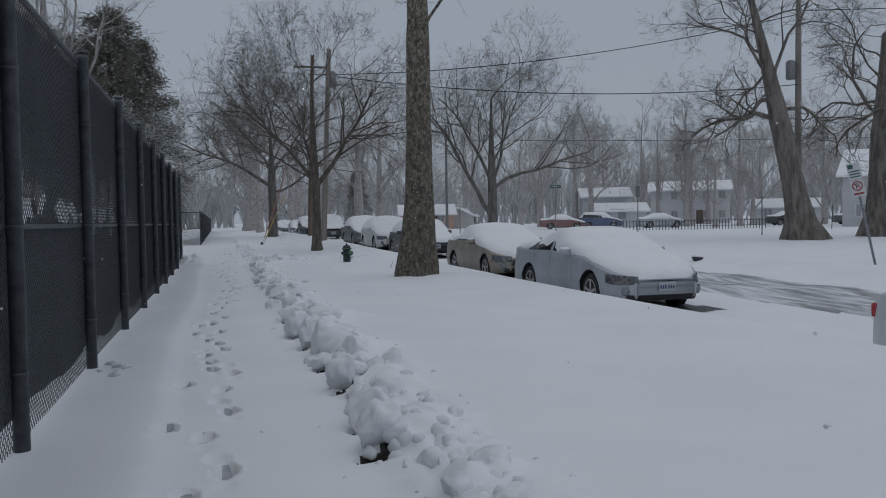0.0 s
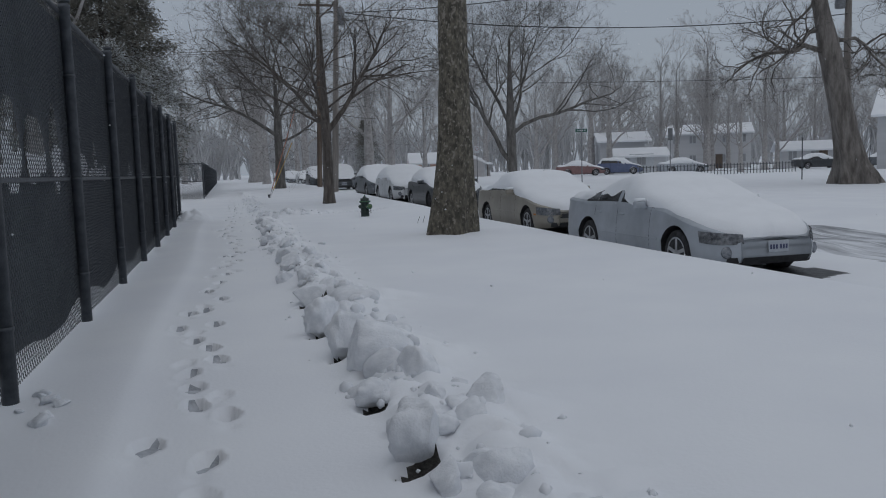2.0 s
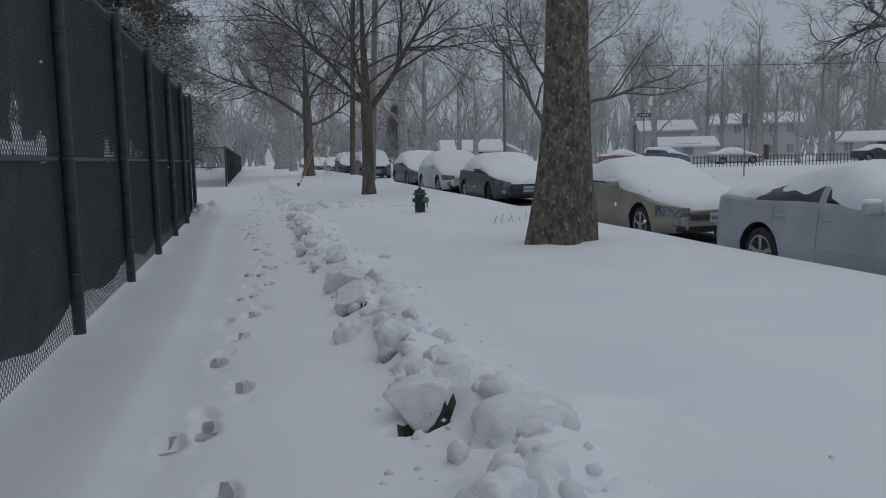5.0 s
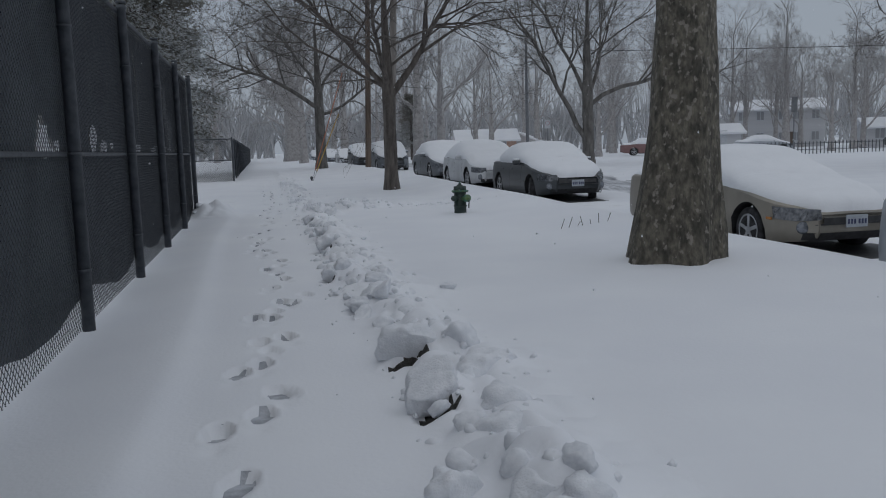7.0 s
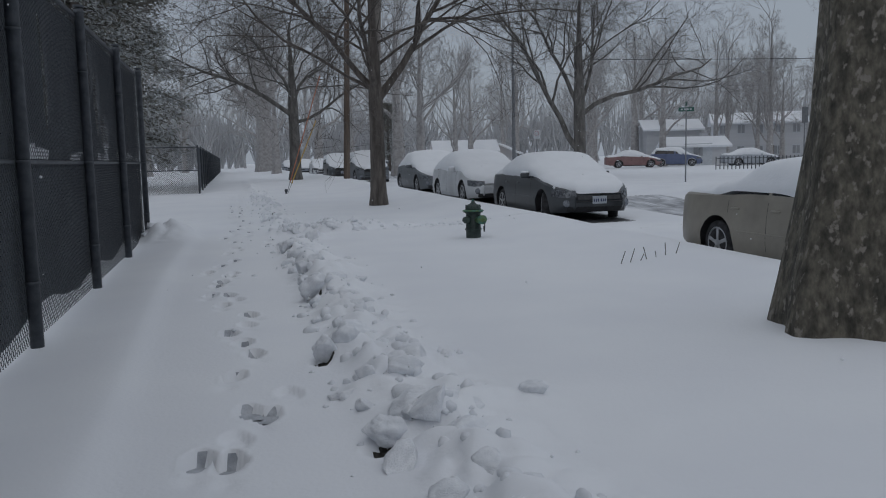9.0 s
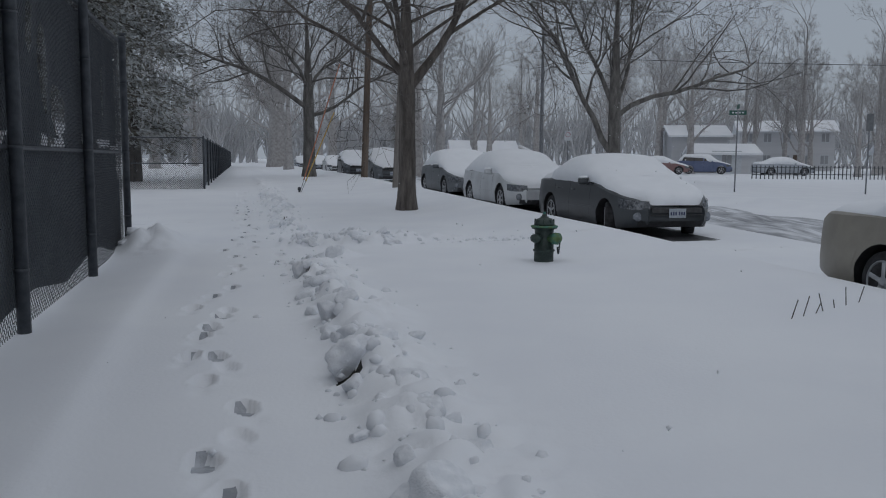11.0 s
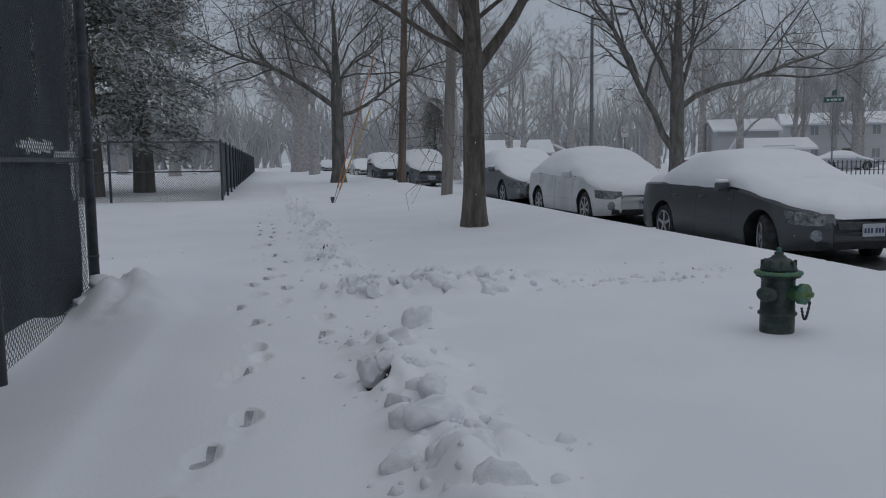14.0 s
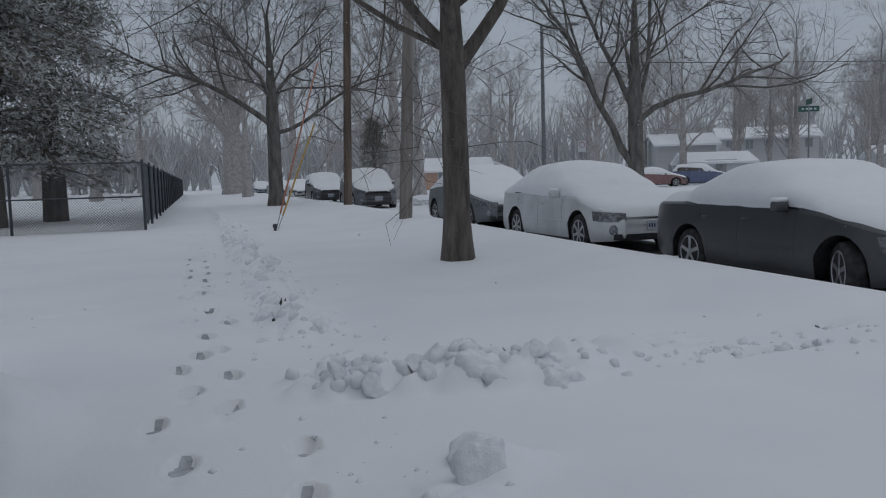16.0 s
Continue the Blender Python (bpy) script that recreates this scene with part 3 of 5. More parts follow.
# fence beyond the gap: an open bay across, then a screened run along the walk
F2Y, F2H = 44.2, 1.72
f2z = gz(-0.8, F2Y)
fence_b = thing("low_chain_link_fence", pose(-0.82, F2Y, f2z), "low black chain-link fence with open bay", "fence")
for px in (0.0, -3.05, -6.1, -9.15):
    bm = bmesh.new()
    lathe(bm, [(0.035, -0.4), (0.035, F2H), (0.04, F2H + 0.01), (0.015, F2H + 0.06)], 12)
    part("post", bm, IRON, fence_b, smooth=True, at=pose(px, 0, 0))
for z in (0.85, F2H - 0.02):
    part("rail", tube_mesh("rail", [line((-9.15, 0, z), (0, 0, z), 0.02, 4)], 8, IRON), None, fence_b)
part("chain_link", tube_mesh("chain_link", chain_link(9.15, F2H, 0.07, 0.0042), 3, WIRE), None, fence_b, at=pose(0, 0, 0, 0, 0, 90))
fence_c = thing("screened_fence", pose(-0.82, F2Y, f2z), "long low fence with dark windscreen along the walk", "fence")
for k in range(1, 26):
    bm = bmesh.new()
    lathe(bm, [(0.035, -0.4), (0.035, F2H), (0.04, F2H + 0.01), (0.015, F2H + 0.06)], 10)
    part("post", bm, IRON, fence_c, smooth=True, at=pose(0.02, 3.05 * k, 0))
part("top_rail", tube_mesh("top_rail", [line((0, 0.05, F2H - 0.02), (0, 76.0, F2H - 0.02), 0.02, 12)], 8, IRON), None, fence_c)
part("windscreen", windscreen(0.1, 76.0, 0.1, F2H, 14, 0.0, 0.1), None, fence_c, at=pose(-0.02, 0, 0))


# ---- parked cars ----
def wheel_meshes(r=0.32, w=0.2, spokes=5, rim=ALLOY):
    turn = pose(0, 0, 0, 0, 90, 0)
    bm = bmesh.new()
    lathe(bm, [(r * 0.66, -w / 2), (r * 0.9, -w / 2), (r * 0.98, -w * 0.38), (r, -w * 0.2), (r, w * 0.2), (r * 0.98, w * 0.38), (r * 0.9, w / 2), (r * 0.66, w / 2)], 32, turn)
    bmesh.ops.recalc_face_normals(bm, faces=bm.faces)
    tyre = bpy.data.meshes.new("wheel")
    bm.to_mesh(tyre)
    bm.free()
    tyre.materials.append(RUBBER)
    tyre.polygons.foreach_set("use_smooth", np.full(len(tyre.polygons), True))
    bm = bmesh.new()
    o = w / 2 + 0.004
    lathe(bm, [(r * 0.60, -o + 0.03), (r * 0.70, -o), (r * 0.66, -o - 0.006), (r * 0.60, -o + 0.012)], 28, turn)
    lathe(bm, [(r * 0.18, -o + 0.03), (r * 0.18, -o), (r * 0.10, -o - 0.008), (r * 0.02, -o - 0.008)], 16, turn)
    for i in range(spokes):
        m = pose(0, 0, 0, 360 * i / spokes, 0, 0)
        box(bm, -o + 0.012, 0, r * 0.38, 0.02, r * 0.17, r * 0.54, 0.006, m)
    bmesh.ops.recalc_face_normals(bm, faces=bm.faces)
    face = bpy.data.meshes.new("rim")
    bm.to_mesh(face)
    bm.free()
    face.materials.append(rim)
    return tyre, face


def car(m, label, colour, L=4.75, W=1.8, H=1.42, wb=2.72, nose=0.95, r=0.32, cowl=1.22, roof0=2.05, roof1=3.15, deck=3.95, hood=(0.66, 0.90), belt=0.90, deck_z=0.99,
        snow=0.10, bare=0.0, steer=0.0, seed=1, spokes=5, amber=False, plate=True, grille=True, tail=False):
    """A car that faces -y; its nose is at the origin, its wheels stand on z = 0."""
    top = thing("parked_car", m, label, "car", "cars parked along the street")
    yw = (nose, nose + wb)
    ys = np.unique(np.concatenate([[0, 0.015, 0.04, 0.08, 0.13, 0.2], np.arange(0.28, L - 0.25, 0.055), [L - 0.2, L - 0.13, L - 0.08, L - 0.04, L - 0.015, L], *[np.linspace(c - r - 0.07, c + r + 0.07, 22) for c in yw]]))
    n = len(ys)
    w = W / 2 * (1 - 0.42 * np.clip(1 - ys / 0.85, 0, 1) ** 2.4 - 0.20 * np.clip(1 - (L - ys) / 0.7, 0, 1) ** 2.6)
    blt = np.interp(ys, [0, 0.05, 0.2, cowl, cowl + 0.5, deck, L - 0.15, L], [hood[0] - 0.10, hood[0] - 0.05, hood[0], hood[1] - 0.02, belt, belt + 0.04, deck_z - 0.06, deck_z - 0.14])
    ztop = np.interp(ys, [0, 0.05, 0.2, cowl, roof0, 0.5 * (roof0 + roof1), roof1, deck, L - 0.12, L - 0.03, L], [hood[0] - 0.08, hood[0] - 0.01, hood[0] + 0.06, hood[1] + 0.06, H - 0.03, H, H - 0.03, deck_z, deck_z - 0.01, deck_z - 0.04, deck_z - 0.12])
    for _ in range(3):
        ztop[1:-1] = 0.25 * ztop[:-2] + 0.5 * ztop[1:-1] + 0.25 * ztop[2:]
    ztop = np.maximum(ztop, blt + 0.015)
    sill = np.interp(ys, [0, 0.1, 0.5, L - 0.4, L], [0.27, 0.22, 0.19, 0.22, 0.32])
    zb = sill.copy()
    ra = r + 0.065
    for c in yw:
        d = np.abs(ys - c)
        zb = np.where(d < ra, np.maximum(zb, r + np.sqrt(np.clip(ra ** 2 - d ** 2, 0, None))), zb)
    # lower body: sections from the middle of the floor round the side up to the belt
    k = 10
    side = np.linspace(0, 1, k)
    V = []
    for i in range(n):
        z = zb[i] + (blt[i] - zb[i]) * side
        x = w[i] * (1 - 0.05 * np.clip((z - 0.52) / 0.4, 0, 1) ** 2 - 0.06 * np.clip((0.36 - z) / 0.2, 0, 1) ** 1.5)
        x = x + 0.008 * np.exp(-((z - 0.46) / 0.03) ** 2)
        V.append(np.concatenate([[[0, ys[i], zb[i]]], [[0.7 * w[i], ys[i], zb[i]]], np.stack([x, np.full(k, ys[i]), z], -1)]))
    low = np.array(V)
    c = np.clip((ztop - blt) / (H - belt), 0, 1)
    U = []
    for i in range(n):
        x0, z0 = low[i, -1, 0], blt[i]
        wr = x0 * (0.96 - 0.19 * c[i])
        zr = z0 + (ztop[i] - z0) * (0.55 + 0.35 * c[i])
        t = np.linspace(0, 1, 7)
        xs = x0 + (wr - x0) * t + 0.03 * c[i] * np.sin(np.pi * t)
        zs = z0 + (zr - z0) * t
        q = np.linspace(0, 1, 8)[1:]
        xs = np.concatenate([xs, wr * (1 - q)])
        zs = np.concatenate([zs, zr + (ztop[i] - zr) * np.sin(q * np.pi / 2)])
        U.append(np.stack([xs, np.full(14, ys[i]), zs], -1))
    upp = np.array(U)

    def rake(y, z):
        """How far the nose falls back above and below the bumper."""
        return (0.17 * np.clip((z - 0.50) / 0.22, 0, 1) ** 1.4 + 0.09 * np.clip((0.34 - z) / 0.14, 0, 1)) * np.clip(1 - y / 0.9, 0, 1) ** 1.5

    for G in (low, upp):
        G[:, :, 1] += rake(G[:, :, 1], G[:, :, 2])

    def shell(name, G, keep, material, label="", parent=top, cap=False, half=0):
        """Both halves of a half-section grid, faces picked by keep[station, column]."""
        a, b = G.shape[:2]
        ix = np.arange(a * b).reshape(a, b)
        f = np.stack([ix[:-1, :-1], ix[:-1, 1:], ix[1:, 1:], ix[1:, :-1]], -1)[keep].reshape(-1, 4)
        P = G.reshape(-1, 3)
        Q = P * np.array([-1, 1, 1])
        fs = np.concatenate([f, f[:, ::-1] + len(P)])
        vs = np.concatenate([P, Q])
        if cap:
            for e in (0, a - 1):
                r1 = ix[e]
                quad = [(r1[j], r1[j + 1], r1[j + 1] + len(P), r1[j] + len(P)) for j in range(b - 1)]
                fs = np.concatenate([fs, np.array(quad)])
        if half:
            fs = f if half > 0 else f[:, ::-1] + len(P)
        used = np.unique(fs)
        back = np.zeros(len(vs), int)
        back[used] = np.arange(len(used))
        return part(name, mesh_np(name, vs[used], back[fs], material), None, parent, label)

    full = np.ones((n - 1, low.shape[1] - 1), bool)
    under = full.copy()
    under[:, 2:] = False
    shell("body", low, full & ~under, colour, cap=True)
    shell("underbody", low, under, BLACK)
    ym = 0.5 * (ys[1:] + ys[:-1])
    cm = 0.5 * (c[1:] + c[:-1])
    col = np.arange(13)[None, :]
    yy = ym[:, None]
    pillar = (np.abs(yy - (roof0 + 0.52)) < 0.045) | (yy < cowl + 0.30) | (yy > deck - 0.30)
    glass_side = (col < 6) & (col > 0) & (yy > cowl + 0.2) & (yy < deck - 0.15) & (cm[:, None] > 0.25) & ~pillar
    screen = (col >= 6) & (((yy > cowl + 0.03) & (yy < roof0 - 0.06)) | ((yy > roof1 + 0.08) & (yy < deck - 0.06)))
    shell("roof_and_hood", upp, ~(glass_side | screen), colour, cap=True)
    split = roof0 + 0.52
    for half in (-1, 1):
        shell("side_window", upp, glass_side & (yy < split), GLASS_DARK, half=half)
        shell("side_window", upp, glass_side & (yy >= split), GLASS_DARK, half=half)
    shell("windscreen_glass", upp, screen & (yy < roof0), GLASS_DARK)
    shell("rear_window", upp, screen & (yy > roof0), GLASS_DARK)
    # settled snow: the upper shell lifted by an uneven depth, drawn below the surface where the car is bare
    if snow:
        S = np.concatenate([upp[:, :6], upp[:, 6:]], 1)
        gy_, gc_ = np.gradient(S, axis=0), np.gradient(S, axis=1)
        N = np.cross(gc_, gy_)
        N /= np.linalg.norm(N, axis=2)[:, :, None] + 1e-9
        N *= np.where(N[:, :, 2:3] < 0, -1, 1)
        Y = S[:, :, 1]
        A = np.cumsum(np.concatenate([np.zeros((n, 1)), np.linalg.norm(np.diff(S[:, :, ::2], axis=1), axis=2)], 1), 1)
        depth = snow * (1.0 + 0.10 * waves(Y, A, seed, 3, 2.4))
        up_side = ramp01(A, -0.02 + 0.05 * waves(Y, A * 0, seed + 3, 3, 3.0), 0.16)
        cab = ramp01(Y, cowl + 0.2, cowl + 0.7) * ramp01(Y, deck - 0.15, deck - 0.5)
        ragged = 0.5 + 0.5 * waves(Y, A, seed + 5, 3, 3.0)
        side_open = cab * (1 - ramp01(A, 0.30, 0.42)) * np.clip(bare * (0.55 + ragged) * ramp01(Y, roof0 - 0.1, roof0 + 0.5), 0, 1.4)
        depth = depth * up_side * (1 - side_open) - 0.05 * side_open - 0.03 * (1 - up_side)
        ends = ramp01(Y, 0.02, 0.14) * ramp01(Y, L - 0.04, L - 0.2)
        depth = depth * ends - 0.04 * (1 - ends)
        G = S + N * depth[:, :, None]
        G[:, -1, 0] = 0
        for _ in range(3):
            G[1:-1, 3:-1] = 0.5 * G[1:-1, 3:-1] + 0.125 * (G[:-2, 3:-1] + G[2:, 3:-1] + G[1:-1, 2:-2] + G[1:-1, 4:])
            G[:, -1, 0] = 0
        # the blanket bridges the hollow of the windscreen's foot and the boot lid
        even = np.linspace(0, L, 120)
        prof = np.interp(even, ys, ztop)
        k_ = np.exp(-np.linspace(-2.2, 2.2, 31) ** 2)
        bridged = np.interp(ys, even, np.convolve(np.pad(prof, 15, mode="edge"), k_ / k_.sum(), mode="valid"))
        G[:, :, 2] += (np.clip(bridged - ztop, 0, 0.16) * ramp01(ys, 0.3, 0.9))[:, None] * up_side * (1 - np.clip(side_open, 0, 1))
        G[:, :, 2] += 0.02 * (depth > 0.02) * waves(Y, S[:, :, 0], seed + 9, 3, 3.0)
        shell("snow_cover", G, np.ones((n - 1, 13), bool), SNOW_CAR, "thick smooth snow cover")
    # wheels
    tyre, face = wheel_meshes(r, 0.2, spokes)
    for yy_ in yw:
        for sx in (-1, 1):
            tilt = steer if yy_ == yw[0] else 0
            o = part("wheel", tyre, None, top, at=pose(sx * (W / 2 - 0.13), yy_, r, 0, 0, (0 if sx < 0 else 180) + tilt))
            part("rim", face, None, o)

    def face_y(x):
        """How far back the nose lies at x, from the plan outline."""
        xs = np.interp(np.linspace(0, 1, 60) * 0.85, ys, w)
        return float(np.interp(abs(x), xs, np.linspace(0, 0.85, 60))) if abs(x) > xs[0] else 0.0

    def side_x(y, z):
        """Half-width of the body at a place along it and a height."""
        i = int(np.clip(np.searchsorted(ys, y), 0, n - 1))
        return float(np.interp(z, low[i, 2:, 2], low[i, 2:, 0]))

    def band(name, z0, z1, reach, proud, material):
        """A strip laid round the nose between two heights."""
        xs_ = np.linspace(-reach, reach, 17)
        v_ = [(x, face_y(x * 1.02) + float(rake(face_y(x), z)) - proud + d, z) for x in xs_ for z, d in ((z0, 0.0), (z1, 0.0), (z1, 0.05), (z0, 0.05))]
        f_ = [(4 * i + j, 4 * i + (j + 1) % 4, 4 * i + 4 + (j + 1) % 4, 4 * i + 4 + j) for i in range(16) for j in range(4)]
        part(name, mesh_np(name, v_, f_, material, False), None, top)

    # lamps, bumper openings and plate
    for sx in (-1, 1):
        bm = bmesh.new()
        xs = [0.50, 0.62, 0.72, 0.80, 0.855]
        zt = hood[0] - 0.035
        rows = []
        for j, f in enumerate(xs):
            x = f * W / 2 / 0.9
            y = face_y(x) - 0.045
            y += float(rake(y, zt - 0.05))
            hgt = 0.125 * (0.75 + 0.25 * math.sin(math.pi * (j + 0.6) / 5))
            rows.append((bm.verts.new((sx * x, y + 0.035, zt + 0.02 + 0.03 * j / 4)), bm.verts.new((sx * x, y, zt - hgt))))
        for a, b in zip(rows, rows[1:]):
            bm.faces.new((a[0], b[0], b[1], a[1]))
        bmesh.ops.solidify(bm, geom=bm.faces[:], thickness=0.02)
        part("headlight", bm, LAMP_CLEAR, top, smooth=True)
        bm = bmesh.new()
        lathe(bm, [(0.075, 0.0), (0.08, 0.012), (0.06, 0.02), (0.005, 0.022)], 20, pose(sx * 0.66 * W / 1.8, face_y(0.66 * W / 1.8) - 0.012, 0.40, 90, 0, 25 * sx))
        part("fog_light", bm, LAMP_CLEAR, top, smooth=True)
        if amber:
            bm = bmesh.new()
            box(bm, sx * side_x(0.55, 0.5), 0.55, 0.5, 0.012, 0.16, 0.035, 0.004)
            part("side_marker", bm, LAMP_AMBER, top)
        if tail:
            bm = bmesh.new()
            box(bm, sx * (W / 2 - 0.30), L - 0.045, deck_z - 0.23, 0.30, 0.10, 0.15, 0.02, None)
            part("tail_light", bm, LAMP_RED, top)
        # mirror
        bm = bmesh.new()
        box(bm, sx * (W / 2 + 0.07), cowl + 0.52, belt + 0.06, 0.19, 0.10, 0.12, 0.03)
        box(bm, sx * (W / 2 - 0.04), cowl + 0.53, belt + 0.02, 0.12, 0.06, 0.05, 0.01)
        mir = part("wing_mirror", bm, colour, top, smooth=True)
        if snow:
            bm = bmesh.new()
            box(bm, sx * (W / 2 + 0.07), cowl + 0.52, belt + 0.135, 0.17, 0.10, 0.05, 0.022)
            part("mirror_snow", bm, SNOW_CAR, mir, smooth=True)
        # door seams, handles, sill strip
        for ys_ in (cowl + 0.38, roof0 + 0.52, roof1 + 0.42):
            zz = np.linspace(0.30 if abs(ys_ - yw[1]) > r + 0.1 else r * 2 + 0.1, belt - 0.01, 8)
            seam = np.array([[sx * (side_x(ys_, z) - 0.001), ys_, z] for z in zz])
            part("door_seam", tube_mesh("door_seam", [(seam, np.full(8, 0.0035))], 5, BLACK), None, top)
        for ys_ in (roof0 + 0.36, roof1 + 0.26):
            bm = bmesh.new()
            box(bm, sx * (side_x(ys_, belt - 0.11) + 0.004), ys_, belt - 0.11, 0.03, 0.17, 0.026, 0.01)
            part("door_handle", bm, colour, top, smooth=True)
        bm = bmesh.new()
        box(bm, sx * (side_x(nose + wb / 2, 0.5) + 0.001), nose + wb / 2, 0.50, 0.012, wb - 2 * r - 0.3, 0.03, 0.006)
        part("side_strip", bm, colour, top)
        bm = bmesh.new()
        box(bm, sx * (W / 2 - 0.05), nose + wb / 2, 0.185, 0.05, wb - 2 * r - 0.16, 0.07, 0.01)
        part("sill", bm, BLACK, top)
    band("lower_intake", 0.235, 0.335, W * 0.36, 0.012, BLACK)
    if grille:
        band("grille", hood[0] - 0.20, hood[0] - 0.12, W * 0.26, 0.014, BLACK)
        band("bumper_strip", 0.43, 0.45, W * 0.40, 0.016, BLACK)
    if plate:
        bm = bmesh.new()
        box(bm, 0.0, -0.02, 0.47, 0.31, 0.014, 0.155, 0.004)
        pl = part("licence_plate", bm, PLATE, top)
        for j in range(6):
            bm = bmesh.new()
            box(bm, -0.11 + 0.044 * j + (0.01 if j > 2 else -0.01), -0.029, 0.465, 0.026, 0.004, 0.06)
            part("plate_bar", bm, PLATE_INK, pl)
    return top


SILVER = paint("silver_car_paint", (0.43, 0.465, 0.51), 0.36, 0.1)
BEIGE = paint("beige_car_paint", (0.33, 0.305, 0.26), 0.38, 0.2)
CHARCOAL = paint("charcoal_car_paint", (0.066, 0.073, 0.080), 0.30, 0.1)
WHITE = paint("white_car_paint", (0.62, 0.64, 0.66), 0.35, 0.0)
SLATE = paint("slate_car_paint", (0.15, 0.165, 0.18), 0.38, 0.2)


def parked(x, y, *args, turn=0.0, lift=0.0, **kw):
    """Stands a car on the street with the nearer end at y."""
    return car(pose(x, y, float(road_z(y + 2)) + lift, 0, 0, turn), *args, **kw)


parked(7.20, 12.12, "silver sedan under thick snow with half-bare side windows", SILVER, L=5.0, W=1.85, H=1.36, wb=2.79, nose=1.02, r=0.33, cowl=1.35, roof0=2.25, roof1=3.15, deck=4.25, hood=(0.66, 0.92), belt=0.93, deck_z=1.06, snow=0.105, bare=0.62, seed=3, turn=0.6, grille=False)
parked(7.36, 18.62, "beige sedan with snow-covered roof, hood and windows", BEIGE, L=4.80, W=1.76, H=1.35, wb=2.73, nose=0.98, r=0.31, cowl=1.3, roof0=2.15, roof1=3.05, deck=3.95, hood=(0.64, 0.86), snow=0.11, bare=0.55, seed=8, amber=True, turn=0.3)
parked(7.50, 28.05, "dark charcoal sedan under thick snow with turned front wheels", CHARCOAL, L=4.70, W=1.78, H=1.38, wb=2.70, nose=0.96, r=0.31, cowl=1.25, roof0=2.1, roof1=3.0, deck=3.9, hood=(0.68, 0.88), snow=0.13, bare=0.0, seed=12, steer=-24, turn=-0.5, spokes=5)
parked(7.36, 33.68, "white sedan covered in thick snow", WHITE, L=4.82, W=1.8, H=1.44, wb=2.79, nose=0.97, r=0.32, cowl=1.2, roof0=2.1, roof1=3.2, deck=4.15, hood=(0.68, 0.92), deck_z=1.04, snow=0.11, bare=0.0, seed=17, turn=-0.4, spokes=7, grille=False)
parked(7.34, 39.3, "slate grey sedan under smooth snow", SLATE, L=4.75, W=1.8, H=1.44, wb=2.85, nose=0.95, r=0.32, cowl=1.2, roof0=2.1, roof1=3.2, deck=4.1, snow=0.11, bare=0.2, seed=23, turn=-0.3)
SUV = dict(L=4.5, W=1.82, H=1.66, wb=2.65, nose=0.9, r=0.34, cowl=1.15, roof0=1.85, roof1=4.0, deck=4.4, hood=(0.80, 1.02), belt=1.02, deck_z=1.15)
parked(7.5, 54.6, "grey crossover with snow on roof and windscreen", SLATE, snow=0.10, bare=0.9, seed=29, **SUV)
parked(7.5, 66.6, "dark crossover with snow-covered roof", CHARCOAL, snow=0.10, bare=0.9, seed=31, **SUV)
parked(7.9, 81.0, "white sedan with snowy roof far along the street", WHITE, snow=0.05, bare=0.8, seed=37)
parked(7.5, 93.0, "grey sedan with snowy roof far along the street", SILVER, snow=0.09, bare=0.5, seed=41)
parked(7.5, 112.0, "pale sedan with snowy roof far along the street", SILVER, snow=0.09, bare=0.5, seed=43)
parked(7.36, 2.32, "white sedan with red tail lights beside the snowy lawn", WHITE, L=4.75, snow=0.10, bare=0.3, seed=47, tail=True)


